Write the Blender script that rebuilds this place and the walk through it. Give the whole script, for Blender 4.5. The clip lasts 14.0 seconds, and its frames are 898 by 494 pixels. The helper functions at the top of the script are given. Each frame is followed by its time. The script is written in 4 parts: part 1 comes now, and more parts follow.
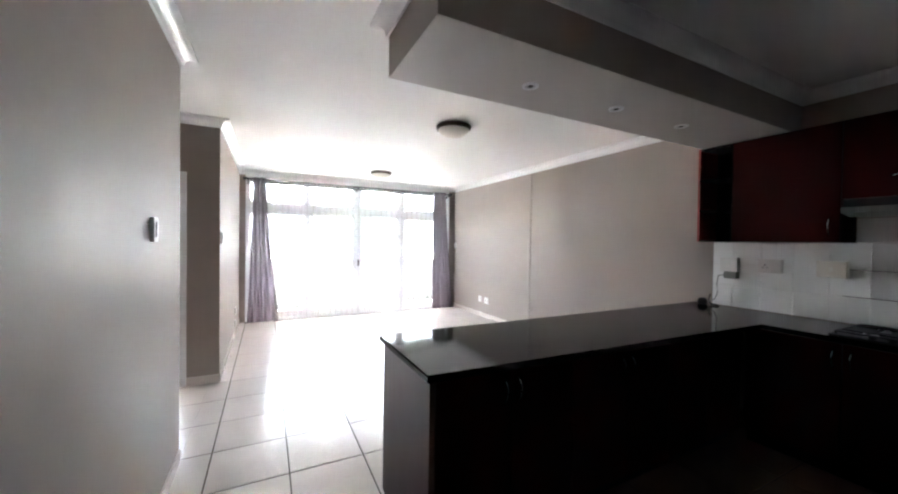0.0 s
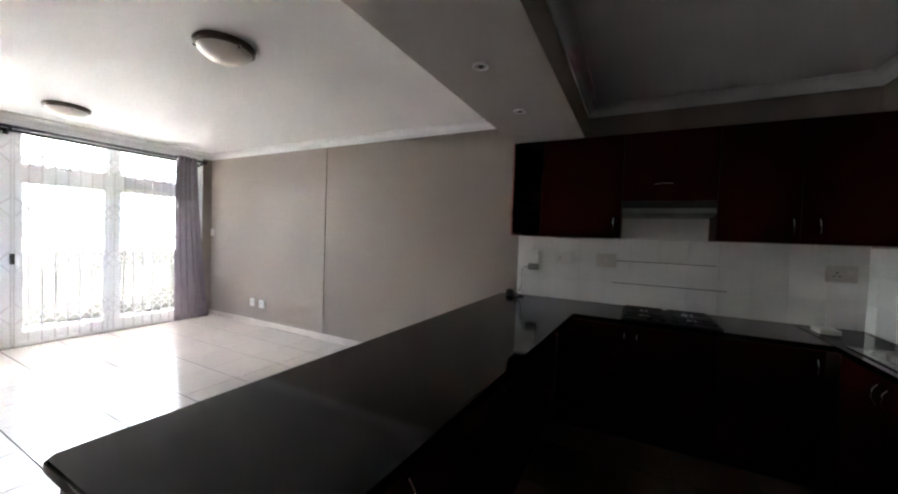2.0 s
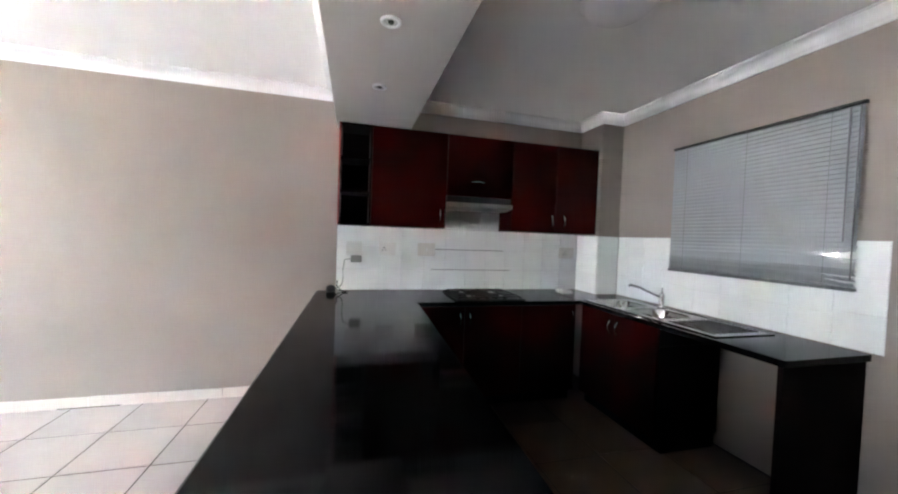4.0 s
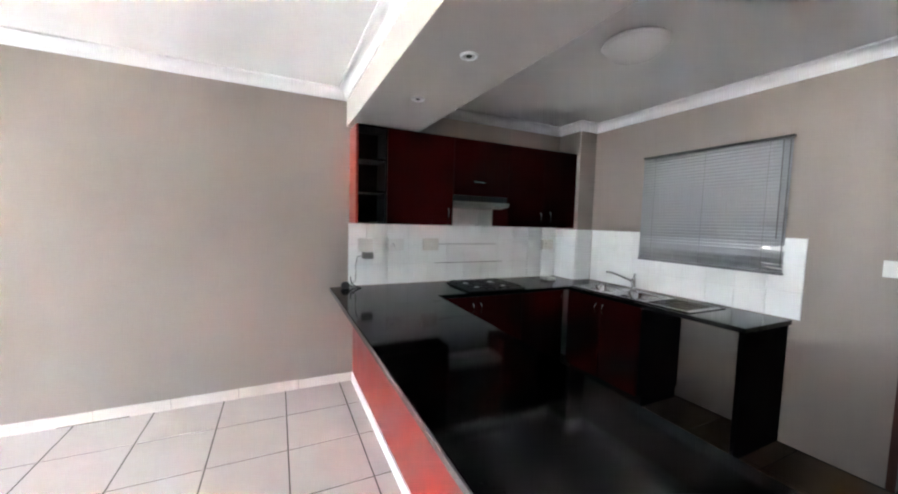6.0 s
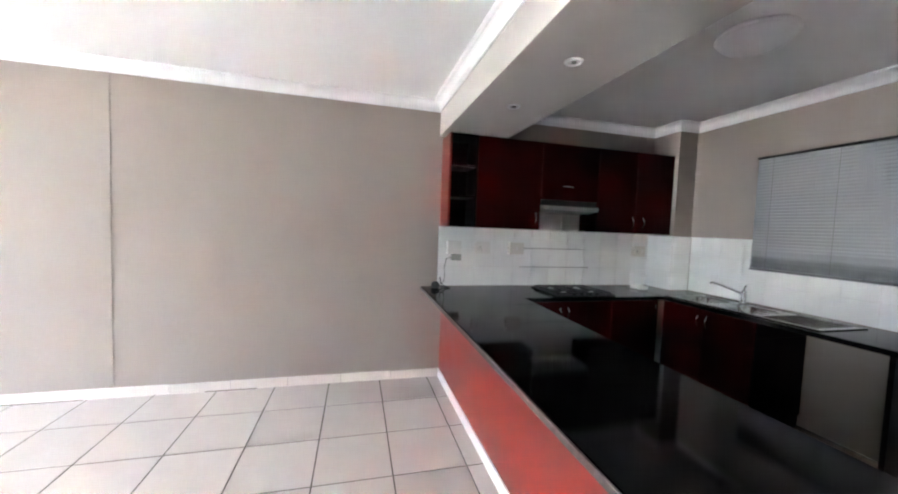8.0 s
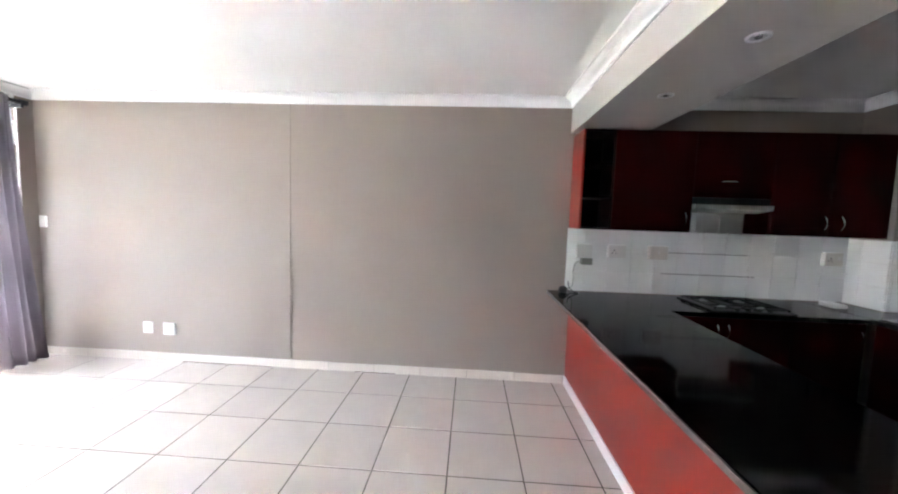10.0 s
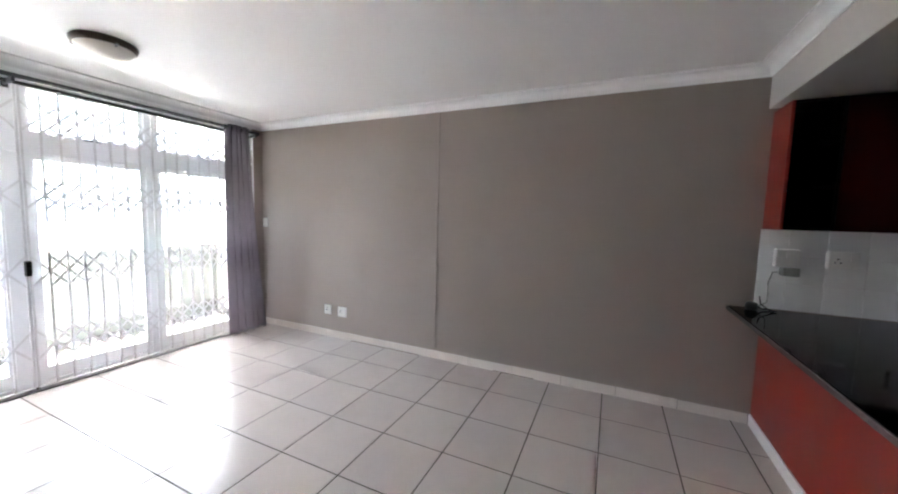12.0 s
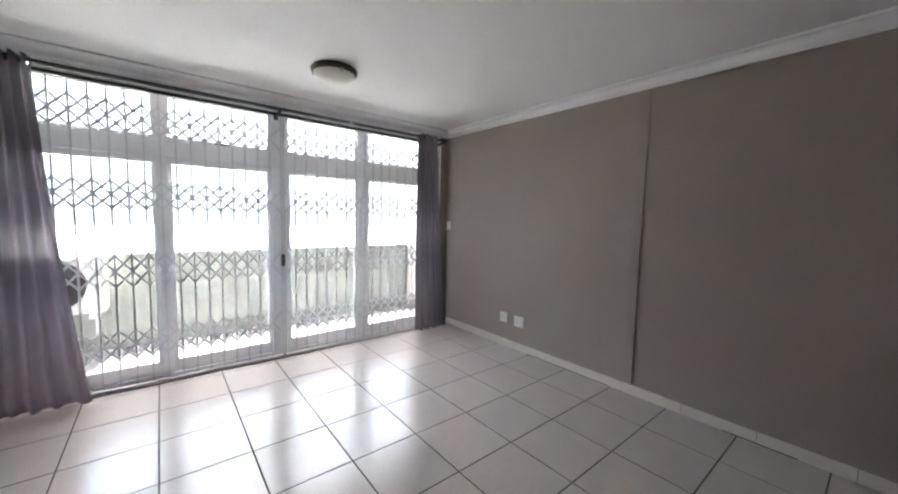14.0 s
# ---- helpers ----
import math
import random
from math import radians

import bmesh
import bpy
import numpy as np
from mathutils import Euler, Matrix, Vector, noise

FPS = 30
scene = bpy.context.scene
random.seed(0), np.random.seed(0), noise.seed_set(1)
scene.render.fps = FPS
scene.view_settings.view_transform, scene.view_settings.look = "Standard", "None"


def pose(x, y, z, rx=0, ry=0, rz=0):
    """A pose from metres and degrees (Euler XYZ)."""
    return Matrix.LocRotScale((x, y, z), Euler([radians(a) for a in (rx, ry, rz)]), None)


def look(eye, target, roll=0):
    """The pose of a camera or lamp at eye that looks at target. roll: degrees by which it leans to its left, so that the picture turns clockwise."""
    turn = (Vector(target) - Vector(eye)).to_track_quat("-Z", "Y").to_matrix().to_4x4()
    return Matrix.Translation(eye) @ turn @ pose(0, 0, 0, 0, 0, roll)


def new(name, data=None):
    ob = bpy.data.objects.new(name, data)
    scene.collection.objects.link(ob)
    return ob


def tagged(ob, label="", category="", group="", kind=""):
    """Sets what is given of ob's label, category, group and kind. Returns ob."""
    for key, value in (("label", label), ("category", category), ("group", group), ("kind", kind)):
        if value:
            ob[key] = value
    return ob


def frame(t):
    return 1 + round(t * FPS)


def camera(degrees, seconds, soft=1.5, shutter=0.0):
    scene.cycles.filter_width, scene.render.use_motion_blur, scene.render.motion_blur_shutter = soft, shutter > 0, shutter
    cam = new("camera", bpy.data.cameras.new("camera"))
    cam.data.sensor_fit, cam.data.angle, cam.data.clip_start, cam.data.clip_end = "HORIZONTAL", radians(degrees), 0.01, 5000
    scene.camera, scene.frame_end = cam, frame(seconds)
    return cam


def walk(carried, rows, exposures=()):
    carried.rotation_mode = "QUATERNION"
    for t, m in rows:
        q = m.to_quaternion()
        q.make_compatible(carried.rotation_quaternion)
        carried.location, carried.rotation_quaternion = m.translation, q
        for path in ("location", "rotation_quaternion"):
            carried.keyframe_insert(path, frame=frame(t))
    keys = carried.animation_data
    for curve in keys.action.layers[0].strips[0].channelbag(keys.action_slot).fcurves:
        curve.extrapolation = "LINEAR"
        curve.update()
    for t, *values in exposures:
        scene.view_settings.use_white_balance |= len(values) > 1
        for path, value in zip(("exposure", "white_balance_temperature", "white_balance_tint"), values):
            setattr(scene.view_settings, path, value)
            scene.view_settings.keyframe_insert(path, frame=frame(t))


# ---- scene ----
cam = camera(102.9, 14.0, soft=2.2)
PATH = [
    (0, (0.353, 0.082, 1.456), (1.261, 1.864, 1.426), 0.8),
    (0.5, (0.422, 0.274, 1.461), (1.499, 1.959, 1.417), 1.1),
    (1, (0.493, 0.486, 1.434), (1.754, 2.038, 1.396), 1.4),
    (1.5, (0.56, 0.702, 1.45), (2.099, 1.977, 1.399), 1.8),
    (2, (0.649, 0.939, 1.452), (2.424, 1.858, 1.392), 2.1),
    (2.5, (0.69, 1.155, 1.417), (2.594, 1.765, 1.386), 2.3),
    (3, (0.663, 1.376, 1.402), (2.647, 1.625, 1.378), 2.3),
    (3.5, (0.736, 1.612, 1.413), (2.728, 1.452, 1.359), 2.1),
    (4, (0.782, 1.821, 1.416), (2.714, 1.304, 1.359), 2.1),
    (4.2, (0.783, 1.917, 1.421), (2.683, 1.293, 1.361), 2.0),
    (6.5, (0.767, 2.625, 1.532), (2.564, 1.759, 1.391), 1.6),
    (7, (0.76, 2.665, 1.499), (2.592, 1.872, 1.378), 1.6),
    (7.5, (0.73, 2.698, 1.479), (2.618, 2.048, 1.367), 2.0),
    (9.8, (0.747, 2.857, 1.53), (2.741, 2.902, 1.38), 1.9),
    (10, (0.748, 2.865, 1.54), (2.738, 2.979, 1.38), 1.9),
    (10.5, (0.744, 2.891, 1.549), (2.716, 3.183, 1.385), 1.8),
    (11, (0.749, 2.911, 1.527), (2.687, 3.378, 1.363), 1.8),
    (11.5, (0.763, 2.92, 1.524), (2.651, 3.56, 1.358), 1.6),
    (12, (0.787, 2.947, 1.522), (2.6, 3.774, 1.349), 1.5),
    (12.5, (0.792, 3.033, 1.499), (2.512, 4.041, 1.339), 1.5),
    (13, (0.848, 3.138, 1.48), (2.433, 4.348, 1.327), 1.6),
    (13.5, (0.884, 3.223, 1.475), (2.323, 4.603, 1.324), 1.5),
    (14, (0.994, 3.289, 1.488), (2.248, 4.837, 1.323), 1.4),
]
LIGHT = [(0.0, 6.0, 6400), (1.0, 5.62, 6420), (1.5, 5.40, 6450), (2.0, 5.42, 6650), (2.5, 6.18, 6750), (3.0, 6.86, 6560), (3.5, 7.0, 6350), (4.0, 7.16, 6300), (6.5, 7.13, 6300),
         (7.0, 7.1, 6300), (7.5, 6.95, 6300), (9.8, 6.65, 6300), (11.0, 5.92, 6300), (11.5, 5.55, 6320), (12.0, 5.26, 6340), (13.0, 4.65, 6360), (14.0, 4.32, 6340)]
EXPOSURES = [(t, stops, kelvin, 10) for t, stops, kelvin in LIGHT]
walk(cam, [(t, look(eye, target, roll)) for t, eye, target, roll in PATH], EXPOSURES)

# ---- world, sun, exposure ----
world = bpy.data.worlds.new("sky")
scene.world = world
world.use_nodes = True
wn = world.node_tree.nodes
sky = wn.new("ShaderNodeTexSky")
sky.sky_type = "NISHITA"
sky.sun_disc = False
sky.sun_elevation, sky.sun_rotation = radians(72), radians(22)
sky.air_density, sky.dust_density = 1.5, 7.0
wn["Background"].inputs["Strength"].default_value = 0.15
world.node_tree.links.new(sky.outputs["Color"], wn["Background"].inputs["Color"])
sun_data = bpy.data.lights.new("sun", "SUN")
sun_data.energy, sun_data.angle, sun_data.color = 2.5, radians(0.6), (1.0, 0.96, 0.9)
sun = new("sun", sun_data)
sun.matrix_world = look((4.6, 11.5, 38), (0, 0, 0))

# ---- plan ----
EAST, SOUTH, NORTH, WEST = 4.126, -0.73, 7.22, -0.07
NEAR_WALL, NEAR_END = -0.15, 2.95          # entrance wall and where it stops
PASS_Y = 4.362                             # wall across the passage
CEIL = 2.65
BEAM = (0.94, 1.36, 1.985, 2.342)          # west end, south face, north face, underside
PILLAR = (3.79, -0.49)
TOP = 0.90                                 # worktop height


# ---- materials ----
def material(name, colour, rough=0.5, metal=0.0, vary=0.06, scale=3.0, fine=60.0, bump=0.02, coat=0.0, each=0.0, spec=0.5, rough_vary=0.08):
    m = bpy.data.materials.new(name)
    m.use_nodes = True
    nt = m.node_tree
    n, l = nt.nodes, nt.links
    b = n["Principled BSDF"]
    tc = n.new("ShaderNodeTexCoord")
    n1, n2 = n.new("ShaderNodeTexNoise"), n.new("ShaderNodeTexNoise")
    n1.inputs["Scale"].default_value, n2.inputs["Scale"].default_value = scale, fine
    n1.inputs["Detail"].default_value = n2.inputs["Detail"].default_value = 5
    geo = n.new("ShaderNodeNewGeometry")
    l.new(geo.outputs["Position"], n1.inputs["Vector"])
    l.new(geo.outputs["Position"], n2.inputs["Vector"])
    mix = n.new("ShaderNodeMath")
    mix.operation = "MULTIPLY_ADD"
    l.new(n1.outputs["Fac"], mix.inputs[0])
    mix.inputs[1].default_value = 0.65
    half = n.new("ShaderNodeMath")
    half.operation = "MULTIPLY"
    half.inputs[1].default_value = 0.35
    l.new(n2.outputs["Fac"], half.inputs[0])
    l.new(half.outputs[0], mix.inputs[2])
    hsv = n.new("ShaderNodeHueSaturation")
    hsv.inputs["Color"].default_value = (*colour, 1)
    rng = n.new("ShaderNodeMapRange")
    rng.inputs["From Min"].default_value, rng.inputs["From Max"].default_value = 0.25, 0.75
    rng.inputs["To Min"].default_value, rng.inputs["To Max"].default_value = 1 - vary, 1 + vary
    l.new(mix.outputs[0], rng.inputs["Value"])
    value = rng.outputs[0]
    if each:
        info = n.new("ShaderNodeObjectInfo")
        add = n.new("ShaderNodeMath")
        add.operation = "MULTIPLY_ADD"
        l.new(info.outputs["Random"], add.inputs[0])
        add.inputs[1].default_value, add.inputs[2].default_value = each, -each / 2
        tot = n.new("ShaderNodeMath")
        l.new(add.outputs[0], tot.inputs[0])
        l.new(value, tot.inputs[1])
        value = tot.outputs[0]
    l.new(value, hsv.inputs["Value"])
    l.new(hsv.outputs[0], b.inputs["Base Color"])
    rr = n.new("ShaderNodeMapRange")
    rr.inputs["To Min"].default_value, rr.inputs["To Max"].default_value = max(0.02, rough - rough_vary), rough + rough_vary
    l.new(n1.outputs["Fac"], rr.inputs["Value"])
    l.new(rr.outputs[0], b.inputs["Roughness"])
    b.inputs["Metallic"].default_value = metal
    b.inputs["Coat Weight"].default_value = coat
    b.inputs["Specular IOR Level"].default_value = spec
    if bump:
        bp = n.new("ShaderNodeBump")
        bp.inputs["Strength"].default_value, bp.inputs["Distance"].default_value = min(1, bump * 10), 0.002
        l.new(mix.outputs[0], bp.inputs["Height"])
        l.new(bp.outputs[0], b.inputs["Normal"])
    return m


PAINT = material("taupe wall paint", (0.312, 0.261, 0.225), 0.52, vary=0.05, scale=1.2, fine=90, bump=0.03)
BEAM_PAINT = material("pale cream paint", (0.53, 0.49, 0.455), 0.5, vary=0.04, scale=1.5, fine=90, bump=0.03)
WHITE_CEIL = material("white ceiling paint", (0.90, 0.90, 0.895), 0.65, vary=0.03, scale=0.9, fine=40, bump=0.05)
WHITE_TRIM = material("white gloss trim", (0.80, 0.80, 0.80), 0.35, vary=0.03, bump=0.01)
FLOOR_TILE = material("cream ceramic floor tile", (0.64, 0.58, 0.54), 0.22, vary=0.035, scale=7, fine=45, bump=0.004, each=0.05, rough_vary=0.04)
KITCHEN_TILE = material("brown ceramic kitchen floor tile", (0.12, 0.078, 0.050), 0.45, vary=0.12, scale=6, fine=50, bump=0, each=0.06, spec=0.15)
GROUT = material("dark floor grout", (0.055, 0.042, 0.034), 0.9, vary=0.3, scale=9, fine=120)
SKIRT_TILE = material("cream skirting tile", (0.66, 0.595, 0.54), 0.25, vary=0.05, scale=9, fine=60, bump=0.004, each=0.06)
WALL_TILE = material("white glazed wall tile", (0.84, 0.845, 0.83), 0.12, vary=0.03, scale=6, fine=40, bump=0.004, each=0.03, rough_vary=0.04)
WALL_GROUT = material("grey wall grout", (0.74, 0.735, 0.72), 0.9, vary=0.3, scale=6, fine=90)
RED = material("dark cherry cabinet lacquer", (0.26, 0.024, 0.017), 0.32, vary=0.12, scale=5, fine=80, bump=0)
# Same cherry as RED, darkened so the colour holds the kitchen's shade.
SHADED_RED = material("shaded copy of the cherry lacquer", (0.036, 0.0013, 0.0011), 0.45, vary=0.14, scale=5, fine=80, bump=0, spec=0.06)
# Near-black so that shade in recesses and low panels is in the colour.
SHADED_BOARD = material("near-black shaded cabinet board", (0.006, 0.002, 0.0019), 0.55, vary=0.15, scale=5, fine=80, bump=0.01, spec=0.1)
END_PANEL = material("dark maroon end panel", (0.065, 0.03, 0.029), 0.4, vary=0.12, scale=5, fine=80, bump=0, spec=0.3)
GRANITE = material("polished black granite", (0.006, 0.006, 0.006), 0.07, vary=0.7, scale=60, fine=420, bump=0, rough_vary=0.03, spec=0.13)
GRANITE_EDGE = material("sawn speckled granite edge", (0.085, 0.078, 0.072), 0.6, vary=0.55, scale=70, fine=260, bump=0.05)
SINK_STEEL = material("polished sink steel", (0.44, 0.44, 0.43), 0.16, metal=1.0, vary=0.05, scale=20, fine=200, bump=0, rough_vary=0.05)
STEEL = material("brushed stainless steel", (0.50, 0.50, 0.49), 0.36, metal=1.0, vary=0.06, scale=20, fine=200, bump=0.004)
CHROME = material("chrome", (0.55, 0.55, 0.55), 0.16, metal=1.0, vary=0.02, bump=0)
BLACK = material("black enamel", (0.010, 0.010, 0.010), 0.5, vary=0.2, bump=0.01)
BLACK_PLASTIC = material("black plastic", (0.015, 0.015, 0.015), 0.5, vary=0.2, bump=0.01)
WHITE_PLASTIC = material("white switch plastic", (0.72, 0.71, 0.68), 0.35, vary=0.02, bump=0)
CREAM_PLASTIC = material("cream switch plastic", (0.66, 0.635, 0.58), 0.35, vary=0.04, bump=0)
GREY_HOOD = material("grey hood enamel", (0.22, 0.23, 0.205), 0.4, vary=0.05, bump=0.004)
ALU = material("white powder-coated aluminium", (0.87, 0.88, 0.91), 0.4, vary=0.04, bump=0.004)
GATE = material("grey-white painted steel", (0.74, 0.74, 0.76), 0.45, vary=0.12, scale=15, fine=120, bump=0.01)
ROD = material("dark grey curtain rod", (0.07, 0.07, 0.075), 0.35, metal=0.6, vary=0.1, bump=0)
BRONZE = material("dark bronze lamp base", (0.10, 0.075, 0.055), 0.4, metal=0.7, vary=0.15, bump=0.004)
LAMP_GLASS = material("frosted alabaster glass", (0.74, 0.70, 0.63), 0.35, vary=0.06, scale=14, fine=50, bump=0)
BLIND = material("grey aluminium blind rail", (0.13, 0.135, 0.14), 0.35, vary=0.05, bump=0)
DOOR_WOOD = material("dark red-brown door wood", (0.075, 0.022, 0.016), 0.35, vary=0.3, scale=4, fine=40, bump=0.02)
PARAPET = material("pale green-cream plaster", (0.30, 0.31, 0.28), 0.8, vary=0.08, scale=2, fine=50, bump=0.08)
CONCRETE = material("pale balcony screed", (0.17, 0.17, 0.185), 0.6, vary=0.1, scale=3, fine=60, bump=0.05)
GROUND = material("distant pale paving", (0.48, 0.48, 0.46), 0.9, vary=0.3, scale=0.05, fine=0.8)
DUSK = material("outside masonry", (0.45, 0.42, 0.38), 0.85, vary=0.1, scale=2, fine=30, bump=0.05)


def cloth_material():
    m = material("plum-grey sheer curtain", (0.115, 0.098, 0.108), 0.85, vary=0.12, scale=30, fine=500, bump=0.02)
    n, l = m.node_tree.nodes, m.node_tree.links
    b, out = n["Principled BSDF"], n["Material Output"]
    tr, mix = n.new("ShaderNodeBsdfTranslucent"), n.new("ShaderNodeMixShader")
    tp, mix2 = n.new("ShaderNodeBsdfTransparent"), n.new("ShaderNodeMixShader")
    tr.inputs["Color"].default_value = (0.47, 0.42, 0.465, 1)
    mix.inputs[0].default_value = 0.5
    mix2.inputs[0].default_value = 0.10
    l.new(b.outputs[0], mix.inputs[1])
    l.new(tr.outputs[0], mix.inputs[2])
    l.new(mix.outputs[0], mix2.inputs[1])
    l.new(tp.outputs[0], mix2.inputs[2])
    l.new(mix2.outputs[0], out.inputs["Surface"])
    return m


def glass_material():
    m = bpy.data.materials.new("window glass")
    m.use_nodes = True
    b = m.node_tree.nodes["Principled BSDF"]
    b.inputs["Base Color"].default_value = (0.97, 0.985, 0.98, 1)
    b.inputs["Roughness"].default_value = 0.0
    b.inputs["Transmission Weight"].default_value = 1.0
    b.inputs["IOR"].default_value = 1.45
    return m


def slat_material():
    m = material("translucent blind slat", (0.31, 0.32, 0.33), 0.6, vary=0.05, bump=0, spec=0.25)
    n, l = m.node_tree.nodes, m.node_tree.links
    tr, mix = n.new("ShaderNodeBsdfTranslucent"), n.new("ShaderNodeMixShader")
    tr.inputs["Color"].default_value = (0.5, 0.52, 0.54, 1)
    mix.inputs[0].default_value = 0.05
    l.new(n["Principled BSDF"].outputs[0], mix.inputs[1])
    l.new(tr.outputs[0], mix.inputs[2])
    l.new(mix.outputs[0], n["Material Output"].inputs["Surface"])
    return m


CLOTH, GLASS, SLAT = cloth_material(), glass_material(), slat_material()


# ---- mesh helpers ----
def box(bm, x0, y0, z0, x1, y1, z1, bevel=0.0):
    r = bmesh.ops.create_cube(bm, size=1.0, matrix=Matrix.Translation(((x0 + x1) / 2, (y0 + y1) / 2, (z0 + z1) / 2)) @ Matrix.Diagonal((abs(x1 - x0), abs(y1 - y0), abs(z1 - z0), 1)))
    if bevel:
        es = list({e for v in r["verts"] for e in v.link_edges})
        bmesh.ops.bevel(bm, geom=es, offset=bevel, segments=2, affect="EDGES", profile=0.6)
    return bm


def boxes(*bs, bevel=0.0):
    bm = bmesh.new()
    for b in bs:
        box(bm, *b, bevel=bevel)
    return bm


def cyl(bm, a, b, r, r2=None, seg=16, caps=True):
    a, b = Vector(a), Vector(b)
    d = b - a
    m = Matrix.Translation((a + b) / 2) @ d.to_track_quat("Z", "Y").to_matrix().to_4x4()
    bmesh.ops.create_cone(bm, cap_ends=caps, segments=seg, radius1=r, radius2=r if r2 is None else r2, depth=d.length, matrix=m)
    return bm


def cyls(*cs, seg=16):
    bm = bmesh.new()
    for c in cs:
        cyl(bm, *c, seg=seg)
    return bm


def lathe(profile, centre, seg=32):
    """A turned shape: (radius, height) pairs round the z axis at centre."""
    bm = bmesh.new()
    rings = []
    for r, h in profile:
        rings.append([bm.verts.new((centre[0] + r * math.cos(2 * math.pi * i / seg), centre[1] + r * math.sin(2 * math.pi * i / seg), centre[2] + h)) for i in range(seg)])
    for a, b in zip(rings, rings[1:]):
        for i in range(seg):
            bm.faces.new((a[i], a[(i + 1) % seg], b[(i + 1) % seg], b[i]))
    bmesh.ops.remove_doubles(bm, verts=bm.verts, dist=1e-5)
    bmesh.ops.recalc_face_normals(bm, faces=bm.faces)
    return bm


def tube(points, r, seg=10):
    """A round bar along a line of points."""
    bm = bmesh.new()
    pts = [Vector(p) for p in points]
    rings = []
    for i, p in enumerate(pts):
        d = (pts[min(i + 1, len(pts) - 1)] - pts[max(i - 1, 0)]).normalized()
        q = d.to_track_quat("Z", "Y")
        rings.append([bm.verts.new(p + q @ Vector((r * math.cos(2 * math.pi * k / seg), r * math.sin(2 * math.pi * k / seg), 0))) for k in range(seg)])
    for a, b in zip(rings, rings[1:]):
        for k in range(seg):
            bm.faces.new((a[k], a[(k + 1) % seg], b[(k + 1) % seg], b[k]))
    bm.faces.new(rings[0][::-1])
    bm.faces.new(rings[-1])
    bmesh.ops.recalc_face_normals(bm, faces=bm.faces)
    return bm


def arc(p, q, bow, n=8):
    """Points of a bow from p to q, raised by the vector bow at its middle."""
    p, q, bow = Vector(p), Vector(q), Vector(bow)
    return [p.lerp(q, i / n) + bow * math.sin(math.pi * i / n) for i in range(n + 1)]


def part(name, bm, mat, parent=None, label="", smooth=False):
    me = bpy.data.meshes.new(name)
    bm.to_mesh(me)
    bm.free()
    me.materials.append(mat)
    if smooth:
        for p in me.polygons:
            p.use_smooth = True
    ob = new(name, me)
    if parent is not None:
        ob.parent = parent
        ob.matrix_parent_inverse = parent.matrix_world.inverted()
    if label:
        tagged(ob, label)
    return ob


def thing(name, at, label, category, group="", kind=""):
    ob = new(name)
    ob.matrix_world = Matrix.Translation(at)
    ob.empty_display_size = 0.1
    bpy.context.view_layer.update()
    return tagged(ob, label, category, group, kind)


def structure(name, bm, mat, label="", category=""):
    return tagged(part(name, bm, mat), label, category, kind="structure")


# ---- walls, floor, ceiling ----
T = 0.2
structure("wall_east", boxes((EAST, SOUTH - T, -0.15, EAST + T, NORTH + T, 2.85)), PAINT, "taupe painted plaster wall beside the living area", "wall")
WX0, WX1, WZ0, WZ1 = 2.12, 3.04, 1.25, 2.12     # kitchen window opening
structure("wall_south", boxes((NEAR_WALL - T, SOUTH - T, -0.15, 0.50, SOUTH, 2.85), (0.50, SOUTH - T, 2.06, 1.462, SOUTH, 2.85), (1.462, SOUTH - T, -0.15, WX0, SOUTH, 2.85),
                              (WX0, SOUTH - T, -0.15, WX1, SOUTH, WZ0), (WX0, SOUTH - T, WZ1, WX1, SOUTH, 2.85), (WX1, SOUTH - T, -0.15, EAST, SOUTH, 2.85)), PAINT, "taupe painted kitchen wall with a window", "wall")
structure("pillar", boxes((PILLAR[0], SOUTH, 0, EAST, PILLAR[1], CEIL), bevel=0.004), PAINT, "taupe painted square pillar in the kitchen corner", "pillar")
structure("wall_entrance", boxes((NEAR_WALL - 0.15, SOUTH, -0.15, NEAR_WALL, NEAR_END, 2.85), bevel=0.004), PAINT, "taupe painted wall end beside the entrance", "wall")
DX0, DX1, DZ = -1.18, -0.38, 2.06                # bedroom doorway
structure("wall_passage", boxes((-1.95, PASS_Y, -0.15, DX0, PASS_Y + 0.12, 2.85), (DX0, PASS_Y, DZ, DX1, PASS_Y + 0.12, 2.85), (DX1, PASS_Y, -0.15, WEST, PASS_Y + 0.12, 2.85)), PAINT, "taupe painted wall across the passage with a doorway", "wall")
structure("wall_west", boxes((WEST - 0.12, PASS_Y + 0.12, -0.15, WEST, NORTH + T, 2.85)), PAINT, "taupe painted living area side wall", "wall")
OX0, OX1, OZ = 0.02, 3.98, 2.53                  # balcony door opening
structure("wall_north", boxes((WEST, NORTH, -0.15, OX0, NORTH + T, 2.85), (OX1, NORTH, -0.15, EAST, NORTH + T, 2.85)), PAINT, "taupe painted wall beside the balcony doors", "wall")
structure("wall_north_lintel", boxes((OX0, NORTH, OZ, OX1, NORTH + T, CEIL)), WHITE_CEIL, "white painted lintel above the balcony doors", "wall")
